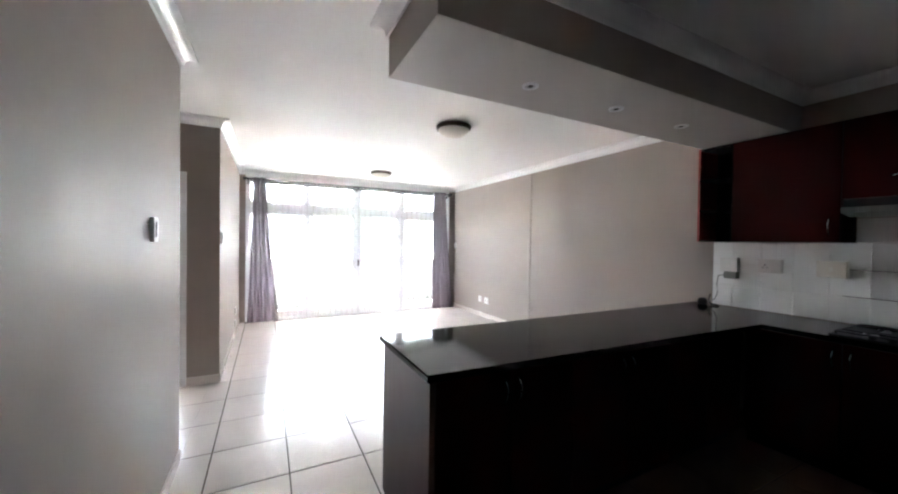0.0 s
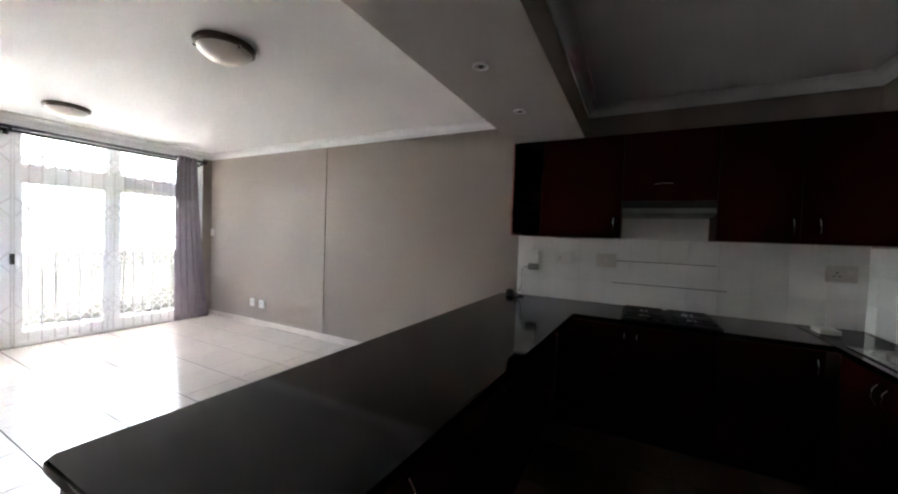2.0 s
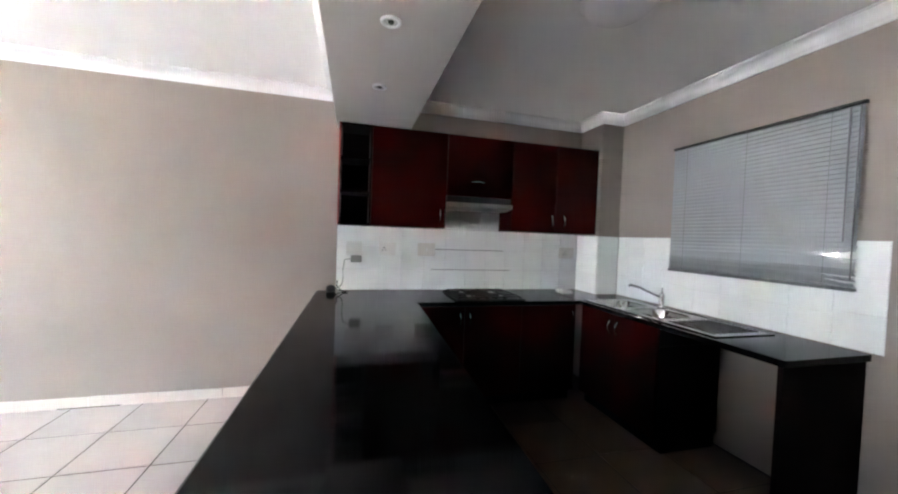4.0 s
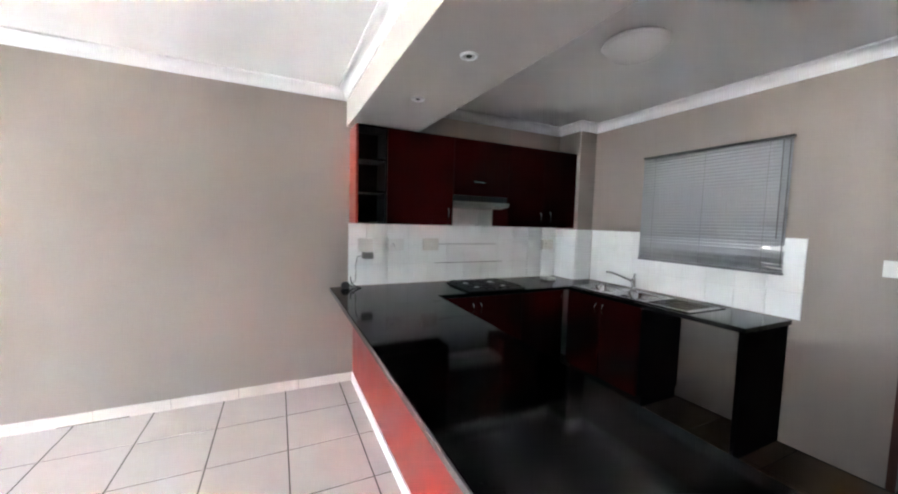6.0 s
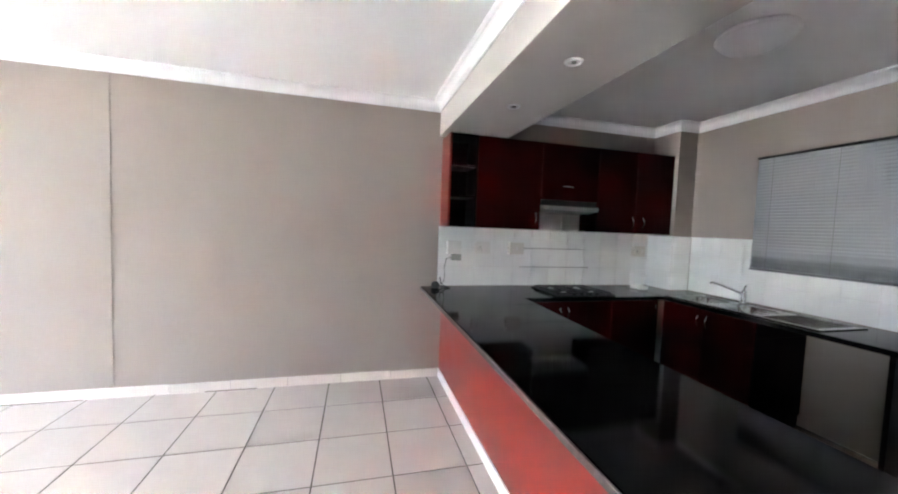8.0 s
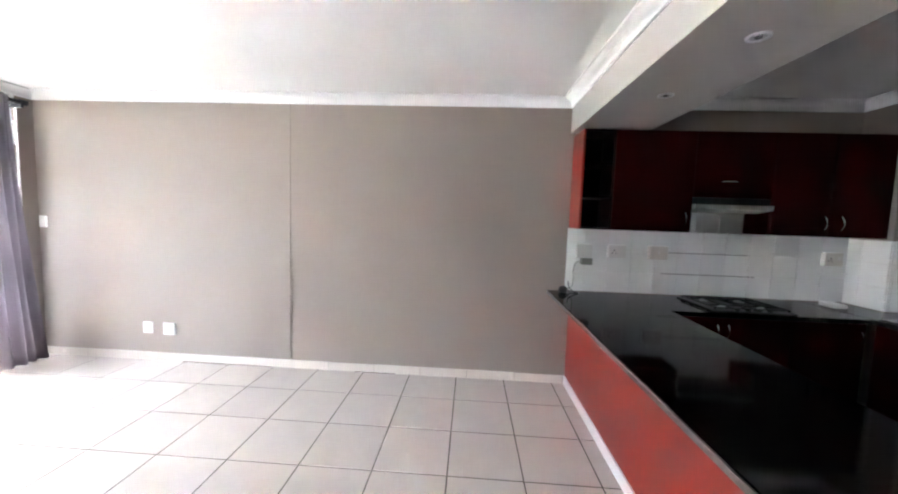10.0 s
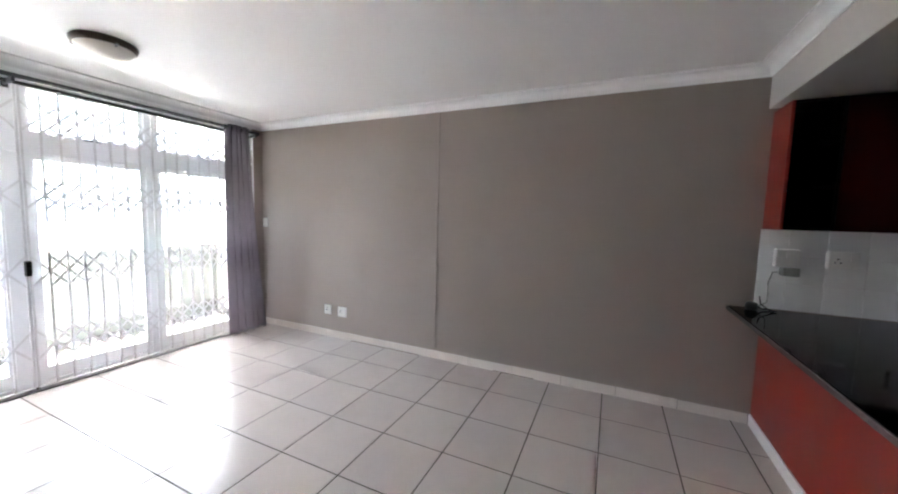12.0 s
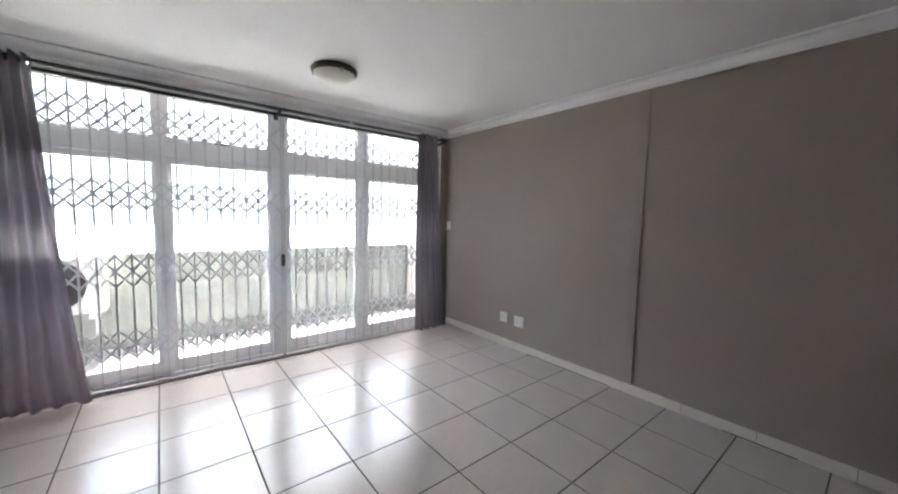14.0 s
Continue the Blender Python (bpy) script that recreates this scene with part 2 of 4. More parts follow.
structure("wall_passage_back", boxes((-1.95, NEAR_END - 0.15, -0.15, NEAR_WALL - 0.15, NEAR_END, 2.85), (-2.10, NEAR_END - 0.15, -0.15, -1.95, PASS_Y + 0.12, 2.85)), PAINT, "plain passage walls", "wall")
structure("wall_bedroom", boxes((-3.2, PASS_Y + 0.12, -0.15, -3.0, NORTH + T, 2.85), (-3.0, NORTH, -0.15, -2.4, NORTH + T, 2.85), (-2.4, NORTH, -0.15, -0.5, NORTH + T, 0.6), (-2.4, NORTH, 2.3, -0.5, NORTH + T, 2.85),
                                (-0.5, NORTH, -0.15, WEST - 0.12, NORTH + T, 2.85), (-3.2, PASS_Y, -0.15, -1.95, PASS_Y + 0.12, 2.85)), BEAM_PAINT, "cream bedroom walls beyond the doorway", "wall")
structure("floor", boxes((-3.2, SOUTH - T, -0.15, EAST + T, NORTH + T, -0.0018)), GROUT, "dark grouted floor bed under cream tiles", "floor")
structure("ceiling", boxes((-3.2, SOUTH - T, CEIL, EAST + T, NORTH + T, CEIL + 0.18)), WHITE_CEIL, "white painted plaster ceiling", "ceiling")
structure("beam", boxes((BEAM[0], BEAM[1], BEAM[3], EAST, BEAM[2], CEIL), bevel=0.004), BEAM_PAINT, "cream dropped ceiling beam over the peninsula counter, darker taupe on its south and west faces", "beam")
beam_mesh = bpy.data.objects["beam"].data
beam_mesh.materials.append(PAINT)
# South and west faces take the walls' darker taupe.
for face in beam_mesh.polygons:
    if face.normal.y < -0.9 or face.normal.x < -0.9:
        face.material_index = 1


def coving(path, closed=True, size=0.085):
    """A plaster cove under the ceiling along a line of wall corners, the room on its left."""
    prof = [(0, -size), (0.012, -size), (0.016, -size + 0.014)]
    prof += [(0.016 + (size - 0.030) * (1 - math.cos(a)), -size + 0.014 + (size - 0.030) * math.sin(a)) for a in [math.pi / 2 * i / 6 for i in range(1, 7)]]
    prof += [(size, -0.012), (size, 0)]
    bm = bmesh.new()
    n = len(path)
    rings = []
    for i, p in enumerate(path):
        p = Vector(p)
        d1 = (p - Vector(path[i - 1])).normalized()
        d2 = (Vector(path[(i + 1) % n]) - p).normalized()
        if not closed:
            d1, d2 = (d2 if i == 0 else d1), (d1 if i == n - 1 else d2)
        n1, n2 = Vector((-d1.y, d1.x)), Vector((-d2.y, d2.x))
        m = (n1 + n2) / (1 + n1.dot(n2))
        rings.append([bm.verts.new((p.x + m.x * o, p.y + m.y * o, CEIL + h)) for o, h in prof])
    for i in range(n if closed else n - 1):
        a, b = rings[i], rings[(i + 1) % n]
        for k in range(len(prof) - 1):
            bm.faces.new((a[k], a[k + 1], b[k + 1], b[k]))
    bmesh.ops.recalc_face_normals(bm, faces=bm.faces)
    return bm


structure("trim_coving", coving([(WEST, NORTH), (WEST, PASS_Y), (-1.95, PASS_Y), (-1.95, NEAR_END), (NEAR_WALL, NEAR_END), (NEAR_WALL, SOUTH), (PILLAR[0], SOUTH), PILLAR, (EAST, PILLAR[1]), (EAST, BEAM[1]), BEAM[:2], (BEAM[0], BEAM[2]), (EAST, BEAM[2]), (EAST, NORTH)]), WHITE_TRIM, "white moulded plaster coving under the ceiling", "coving")
structure("trim_joint_strip", boxes((EAST - 0.009, 4.600, 0.088, EAST, 4.664, CEIL - 0.085), bevel=0.003), PAINT, "taupe painted joint cover strip on the wall", "trim")

# ---- bedroom doorway ----
door_frame = tagged(part("door_frame_1", boxes((DX1 - 0.03, PASS_Y - 0.012, 0, DX1 + 0.035, PASS_Y + 0.13, DZ), (DX0 - 0.035, PASS_Y - 0.012, 0, DX0 + 0.03, PASS_Y + 0.13, DZ), (DX0 - 0.035, PASS_Y - 0.012, DZ - 0.03, DX1 + 0.035, PASS_Y + 0.13, DZ + 0.04), bevel=0.004), WHITE_TRIM),
                    "white painted door frame of the open bedroom doorway", "door frame", kind="structure")


# ---- balcony doors ----
def balcony_doors():
    w = thing("window_1", ((OX0 + OX1) / 2, NORTH + 0.06, 0), "white aluminium glazed balcony doors with top lights", "window", kind="structure")
    y0, y1 = NORTH + 0.03, NORTH + 0.10
    part("outer_frame", boxes((OX0, y0, 0, OX0 + 0.05, y1, OZ), (OX1 - 0.05, y0, 0, OX1, y1, OZ), (OX0, y0, OZ - 0.06, OX1, y1, OZ), (OX0, y0, 0, OX1, y1, 0.035), bevel=0.003), ALU, w)
    part("transom", boxes((OX0 + 0.05, y0 - 0.01, 1.94, OX1 - 0.05, y1 + 0.01, 2.10), bevel=0.004), ALU, w)
    for x, half in ((1.022, 0.035), (1.955, 0.075), (2.875, 0.052)):
        part("mullion", boxes((x - half, y0 - 0.006, 0.035, x + half, y1 + 0.004, OZ - 0.06), bevel=0.003), ALU, w)
    edges = [OX0 + 0.05, 0.987, 1.057, 1.88, 2.03, 2.823, 2.927, OX1 - 0.05]
    for a, b in zip(edges[::2], edges[1::2]):
        s = part("sash", boxes((a, y0 + 0.012, 0.04, b, y1 - 0.012, 0.15), (a, y0 + 0.012, 1.89, b, y1 - 0.012, 1.938), (a, y0 + 0.012, 0.15, a + 0.035, y1 - 0.012, 1.89), (b - 0.035, y0 + 0.012, 0.15, b, y1 - 0.012, 1.89), bevel=0.003), ALU, w)
        p = part("pane", boxes((a + 0.03, y0 + 0.03, 0.145, b - 0.03, y0 + 0.036, 1.895)), GLASS, s)
        p.visible_shadow = False
        t = part("top_light", boxes((a, y0 + 0.012, 2.102, b, y1 - 0.012, 2.12), (a, y0 + 0.012, 2.445, b, y1 - 0.012, 2.468), (a, y0 + 0.012, 2.12, a + 0.025, y1 - 0.012, 2.445), (b - 0.025, y0 + 0.012, 2.12, b, y1 - 0.012, 2.445), bevel=0.003), ALU, w)
        p = part("pane", boxes((a + 0.02, y0 + 0.03, 2.115, b - 0.02, y0 + 0.036, 2.45)), GLASS, t)
        p.visible_shadow = False
        if a > 0.5:
            part("stay_handle", boxes(((a + b) / 2 - 0.06, y0 - 0.012, 2.098, (a + b) / 2 + 0.06, y0 + 0.01, 2.112), bevel=0.003), BLACK_PLASTIC, t, "dark window stay")
    part("threshold", boxes((OX0, NORTH - 0.024, 0.0015, OX1, NORTH - 0.012, 0.006)), BLACK_PLASTIC, w, "dark gap along the sill")
    part("threshold", boxes((OX0, NORTH - 0.092, 0.0015, OX1, NORTH - 0.078, 0.006)), BLACK_PLASTIC, w, "dark gap along the sill")


balcony_doors()


def trellis_gate(x0, x1, lock_x=None):
    """A sliding trellis gate: upright bars and four bands of crossed straps."""
    y = NORTH - 0.05
    g = thing("trellis_security_gate", ((x0 + x1) / 2, y, 0), "closed white-grey steel trellis security gate inside the balcony doors", "security gate", "trellis gates")
    n = round((x1 - x0) / 0.107)
    pitch = (x1 - x0) / n
    bm = boxes((-0.0062, -0.0062, 0.03, 0.0062, 0.0062, 2.45))
    me = bpy.data.meshes.new("bar")
    bm.to_mesh(me)
    bm.free()
    me.materials.append(GATE)

    def piece(name, data, m):
        o = new(name, data)
        o.parent = g
        o.matrix_parent_inverse = g.matrix_world.inverted()
        o.matrix_world = m
        return o
    for i in range(n + 1):
        piece("bar", me, Matrix.Translation((x0 + i * pitch, y, 0)))
    for z0, z1 in ((2.10, 2.33), (1.495, 1.715), (0.86, 1.115), (0.26, 0.50)):
        h = z1 - z0
        for s in (1, -1):
            length, ang = math.hypot(2 * pitch, h), math.atan2(h, 2 * pitch) * s
            sm = bpy.data.meshes.new("strap")
            bm = boxes((-length / 2, -0.002, -0.008, length / 2, 0.002, 0.008))
            bm.to_mesh(sm)
            bm.free()
            sm.materials.append(GATE)
            for i in range(n - 1):
                piece("strap", sm, Matrix.Translation((x0 + (i + 1) * pitch, y - 0.010 * s, (z0 + z1) / 2)) @ Matrix.Rotation(-ang, 4, "Y"))
    part("bottom_track", boxes((x0, y - 0.018, 0, x1, y + 0.018, 0.028), bevel=0.003), GATE, g)
    part("top_track", boxes((x0, y - 0.022, 2.45, x1, y + 0.022, 2.49), bevel=0.003), GATE, g)
    if lock_x:
        part("lock", boxes((lock_x - 0.016, y - 0.028, 0.955, lock_x + 0.016, y + 0.018, 1.075), bevel=0.006), BLACK_PLASTIC, g, "black lock case")


trellis_gate(OX0 + 0.06, 1.955, 1.962)
trellis_gate(1.978, OX1 - 0.03)


def curtain(x0, x1, b0, b1, folds, flare, seed, z0=0.02, z1=2.40, crowd=1.0):
    """A gathered drape, x0 to x1 at its head and b0 to b1 at its hem."""
    bm = bmesh.new()
    rnd = random.Random(seed)
    ph = [rnd.uniform(0, 6.28) for _ in range(4)]
    nu, nv = folds * 10, 26
    grid = []
    for j in range(nv + 1):
        v = j / nv
        e = v ** flare
        row = []
        for i in range(nu + 1):
            u = i / nu
            uu = u ** crowd + 0.018 * math.sin(9 * u + ph[0] + 2 * v)
            x = (x0 + (x1 - x0) * uu) * (1 - e) + (b0 + (b1 - b0) * uu) * e
            amp = 0.055 * (1 - 0.2 * v) + 0.012 * math.sin(5 * u + ph[1])
            y = NORTH - 0.155 + amp * math.sin(2 * math.pi * folds * u + 0.6 * math.sin(3 * v + ph[2])) + 0.012 * math.sin(17 * u + 4 * v + ph[3])
            row.append(bm.verts.new((x, y, z1 + (z0 - z1) * v)))
        grid.append(row)
    for a, b in zip(grid, grid[1:]):
        for i in range(nu):
            bm.faces.new((a[i], a[i + 1], b[i + 1], b[i]))
    return bm


ROD_Z, ROD_Y = 2.48, NORTH - 0.155


def drape(x0, x1, b0, b1, folds, seed, label, crowd=1.0):
    c = thing("curtain", ((b0 + b1) / 2, ROD_Y, 0), label, "curtain", "curtains at the balcony doors")
    d = part("drape", curtain(x0, x1, b0, b1, folds, 1.3, seed, z1=2.515, crowd=crowd), CLOTH, c, smooth=True)
    sol = d.modifiers.new("thickness", "SOLIDIFY")
    sol.thickness = 0.0015
    for i in range(folds * 2):
        x = x0 + (x1 - x0) * (i + 0.5) / (folds * 2)
        ring = [(x, ROD_Y + 0.026 * math.cos(a), ROD_Z + 0.026 * math.sin(a)) for a in [2 * math.pi * k / 14 for k in range(15)]]
        part("eyelet", tube(ring, 0.006, 6), CHROME, c, "metal eyelet ring")


drape(0.14, 0.34, 0.06, 0.55, 5, 3, "plum-grey sheer eyelet curtain drawn open and flaring at its hem", 1.7)
drape(3.53, 3.82, 3.53, 4.01, 5, 8, "plum-grey sheer eyelet curtain drawn open against the wall")

rod = thing("curtain_rod", (1.95, ROD_Y, ROD_Z), "dark grey double curtain rod above the balcony doors", "curtain rod")
part("front_rod", cyls(((0.02, ROD_Y, ROD_Z), (3.93, ROD_Y, ROD_Z), 0.017)), ROD, rod)
part("back_rod", cyls(((0.10, ROD_Y + 0.085, ROD_Z - 0.03), (3.80, ROD_Y + 0.085, ROD_Z - 0.03), 0.014)), BLACK, rod, "thin black rear rod")
for x in (0.02, 3.93):
    part("finial", cyls(((x - 0.025, ROD_Y, ROD_Z), (x + 0.025, ROD_Y, ROD_Z), 0.026)), ROD, rod)
for x in (0.07, 1.925, 3.91):
    part("bracket", boxes((x - 0.010, ROD_Y - 0.02, ROD_Z - 0.05, x + 0.010, NORTH - 0.002, ROD_Z - 0.012), (x - 0.02, NORTH - 0.008, ROD_Z - 0.07, x + 0.02, NORTH, ROD_Z + 0.03), bevel=0.002), ROD, rod)

# ---- balcony ----
structure("balcony_floor", boxes((-3.2, NORTH + T, -0.20, 4.60, 8.62, -0.02)), CONCRETE, "pale screed balcony floor", "floor")
# Slab out of view, added to keep sun off the room and parapet.
structure("added_balcony_slab", boxes((-3.2, NORTH + T, 2.87, 4.60, 8.62, 3.05)), WHITE_CEIL, "unseen white balcony slab added overhead to block sun and sky", "ceiling")
structure("balcony_parapet", boxes((-3.2, 8.47, -0.02, 4.60, 8.62, 1.02), bevel=0.01), PARAPET, "pale plastered balcony parapet wall", "parapet")
structure("balcony_side_wall", boxes((4.28, NORTH + T, -0.02, 4.45, 8.47, 2.83)), BEAM_PAINT, "cream balcony side wall", "wall")


def air_conditioner():
    x0, x1, y0, y1, z0, z1 = -0.24, 0.56, 8.06, 8.36, 0.48, 1.03
    a = thing("air_conditioner", ((x0 + x1) / 2, (y0 + y1) / 2, z0), "white outdoor air conditioner unit on a bracket", "air conditioner")
    part("casing", boxes((x0, y0, z0, x1, y1, z1), bevel=0.02), WHITE_PLASTIC, a)
    part("fan_grille", cyls(((x0 + 0.43, y0 + 0.01, z0 + 0.29), (x0 + 0.43, y0 - 0.008, z0 + 0.29), 0.245), seg=36), BLACK_PLASTIC, a, "dark round fan grille")
    bm = bmesh.new()
    for k in range(5):
        ringr = 0.05 + 0.045 * k
        for s in range(24):
            a0, a1 = 2 * math.pi * s / 24, 2 * math.pi * (s + 1) / 24
            cyl(bm, (x0 + 0.43 + ringr * math.cos(a0), y0 - 0.012, z0 + 0.29 + ringr * math.sin(a0)), (x0 + 0.43 + ringr * math.cos(a1), y0 - 0.012, z0 + 0.29 + ringr * math.sin(a1)), 0.003, seg=4)
    part("guard", bm, BLACK_PLASTIC, a)
    for x in (x0 + 0.1, x1 - 0.1):
        part("bracket", boxes((x - 0.02, y0 - 0.04, z0 - 0.045, x + 0.02, 8.47, z0), (x - 0.02, 8.43, z0 - 0.3, x + 0.02, 8.47, z0), bevel=0.003), GATE, a)


air_conditioner()

# ---- ground and outside ----
bm = bmesh.new()
bmesh.ops.create_grid(bm, x_segments=8, y_segments=8, size=900, matrix=Matrix.Translation((0, 0, -3.2)))
structure("ground", bm, GROUND, "distant ground below the balcony", "ground")


# Added panel glows in place of the sky and covers the brighter one.
backdrop_glow = bpy.data.materials.new("glowing pale backdrop")
backdrop_glow.use_nodes = True
hb = backdrop_glow.node_tree.nodes["Principled BSDF"]
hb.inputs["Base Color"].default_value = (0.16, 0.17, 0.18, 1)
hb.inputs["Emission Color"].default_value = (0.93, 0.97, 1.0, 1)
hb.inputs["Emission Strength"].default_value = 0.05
structure("backdrop", boxes((-500, 160, -3.2, 500, 161, 44)), backdrop_glow, "added glowing panel standing in for pale sky beyond the balcony", "backdrop")
# Unseen wall, floor and roof added to dim daylight at the kitchen window.
structure("unseen_south_wall", boxes((-3.2, -2.75, -0.15, 6.5, -2.55, 2.85)), DUSK, "added unseen wall dimming the kitchen window", "wall")
structure("unseen_south_floor", boxes((-3.2, -2.55, -0.20, 6.5, SOUTH - T, -0.02)), CONCRETE, "added unseen floor outside the kitchen window", "floor")
structure("unseen_south_slab", boxes((-3.2, -2.75, 2.85, 6.5, SOUTH - T, 3.0)), DUSK, "added unseen roof slab dimming the kitchen window", "roof")

# ---- kitchen window and blind ----
kw = thing("window_2", ((WX0 + WX1) / 2, SOUTH - 0.1, WZ0), "kitchen window behind a lowered blind", "window", kind="structure")
part("frame", boxes((WX0, SOUTH - 0.13, WZ0, WX0 + 0.04, SOUTH - 0.08, WZ1), (WX1 - 0.04, SOUTH - 0.13, WZ0, WX1, SOUTH - 0.08, WZ1), (WX0, SOUTH - 0.13, WZ0, WX1, SOUTH - 0.08, WZ0 + 0.04), (WX0, SOUTH - 0.13, WZ1 - 0.04, WX1, SOUTH - 0.08, WZ1), ((WX0 + WX1) / 2 - 0.02, SOUTH - 0.13, WZ0, (WX0 + WX1) / 2 + 0.02, SOUTH - 0.08, WZ1), bevel=0.003), ALU, kw)
for a, b in ((WX0 + 0.03, (WX0 + WX1) / 2), ((WX0 + WX1) / 2, WX1 - 0.03)):
    p = part("pane", boxes((a, SOUTH - 0.108, WZ0 + 0.03, b, SOUTH - 0.102, WZ1 - 0.03)), GLASS, kw)
    p.visible_shadow = False


def venetian_blind():
    x0, x1, z0, z1, y = 2.02, 3.15, 1.215, 2.195, SOUTH + 0.04
    b = thing("venetian_blind", ((x0 + x1) / 2, y, z1), "lowered grey aluminium venetian blind with bent lower slats", "blind")
    part("headrail", boxes((x0, y - 0.016, z1 - 0.016, x1, y + 0.016, z1), bevel=0.003), BLACK_PLASTIC, b, "thin dark headrail")
    rnd = random.Random(5)
    n = 41
    for i in range(n):
        z = z1 - 0.030 - 0.0262 * i if i < 31 else z1 - 0.030 - 0.0262 * 30 - (z1 - 0.030 - 0.0262 * 30 - z0 - 0.014) * (i - 30) / (n - 31)
        low = max(0.0, (i - 27) / 13)
        bm = bmesh.new()
        nx = 32
        rows = []
        for k in range(nx + 1):
            u = k / nx
            x = x0 + 0.004 + (x1 - x0 - 0.008) * u
            west = max(0.0, 1 - u * 6.5)
            bent = i in (29, 30, 36, 38)
            sag = low * 0.0025 * math.sin(7 * u + i) + (0.020 * west * (1 if i % 2 else -0.7) if bent else -0.010 * low * west)
            tilt = 69 + 2 * math.sin(i * 1.7) + rnd.uniform(-0.5, 0.5)
            if 28 <= i < 30:
                tilt = 62
            if i >= 34:
                tilt = -38 + 10 * math.sin(i * 2.1 + 3 * u)
            if bent:
                tilt -= 40 * west if i < 34 else -60 * west
            tilt = radians(tilt)
            c, q = 0.0170 * math.cos(tilt), 0.0170 * math.sin(tilt)
            rows.append([bm.verts.new((x, y - c, z + q + sag)), bm.verts.new((x, y + 0.0045, z + 0.0015 + sag)), bm.verts.new((x, y + c, z - q + sag))])
        for p, q in zip(rows, rows[1:]):
            for k in range(2):
                bm.faces.new((p[k], q[k], q[k + 1], p[k + 1]))
        part("slat", bm, SLAT, b)
    part("bottom_rail", boxes((x0, y - 0.014, z0 - 0.008, x1, y + 0.014, z0 + 0.010), bevel=0.003), BLIND, b)
    for x in (x0 + 0.13, (x0 + x1) / 2, x1 - 0.13):
        part("ladder_cord", cyls(((x, y + 0.016, z0), (x, y + 0.016, z1 - 0.02), 0.0012), seg=6), BLIND, b)
    part("tilt_wand", cyls(((x0 + 0.05, y + 0.025, z1 - 0.03), (x0 + 0.045, y + 0.03, z0 + 0.25), 0.004), seg=8), BLIND, b)
    part("lift_cord", cyls(((x0 + 0.012, y + 0.02, z1 - 0.03), (x0 + 0.012, y + 0.022, z0 + 0.05), 0.0035), seg=8), BLIND, b)


venetian_blind()

# ---- entrance door ----
fd = thing("door_1", (0.96, SOUTH - 0.05, 0), "dark red-brown wooden entrance door, closed", "door", kind="structure")
part("leaf", boxes((0.54, SOUTH - 0.10, 0.01, 1.422, SOUTH - 0.055, 2.02), bevel=0.003), DOOR_WOOD, fd)
part("frame", boxes((0.50, SOUTH - 0.12, 0, 0.54, SOUTH + 0.012, 2.06), (1.422, SOUTH - 0.12, 0, 1.462, SOUTH + 0.012, 2.06), (0.50, SOUTH - 0.12, 2.02, 1.462, SOUTH + 0.012, 2.06), bevel=0.004), DOOR_WOOD, fd)
for z0, z1 in ((0.15, 0.9), (1.05, 1.88)):
    for x0, x1 in ((0.62, 0.92), (1.0, 1.30)):
        part("panel", boxes((x0, SOUTH - 0.062, z0, x1, SOUTH - 0.044, z1), bevel=0.008), DOOR_WOOD, fd)
part("door_handle", tube([(0.62, SOUTH - 0.055, 1.0), (0.62, SOUTH - 0.005, 1.0), (0.66, SOUTH + 0.0, 1.0), (0.74, SOUTH + 0.0, 1.0)], 0.009), CHROME, fd)

# ---- worktops ----
PEN_Y0, PEN_Y1, PEN_X = 1.325, 2.122, 0.946
RUN_X, RUN_Y, SINK_X = 3.49, -0.12, 1.955
TH = 0.035


def slab(outline, z0, z1):
    bm = bmesh.new()
    f = bm.faces.new([bm.verts.new((x, y, z1)) for x, y in outline])
    r = bmesh.ops.extrude_face_region(bm, geom=[f])
    bmesh.ops.translate(bm, vec=(0, 0, z0 - z1), verts=[v for v in r["geom"] if isinstance(v, bmesh.types.BMVert)])
    bmesh.ops.recalc_face_normals(bm, faces=bm.faces)
    es = [e for e in bm.edges if abs(e.verts[0].co.z - e.verts[1].co.z) < 1e-6]
    bmesh.ops.bevel(bm, geom=es, offset=0.006, segments=2, affect="EDGES")
    return bm


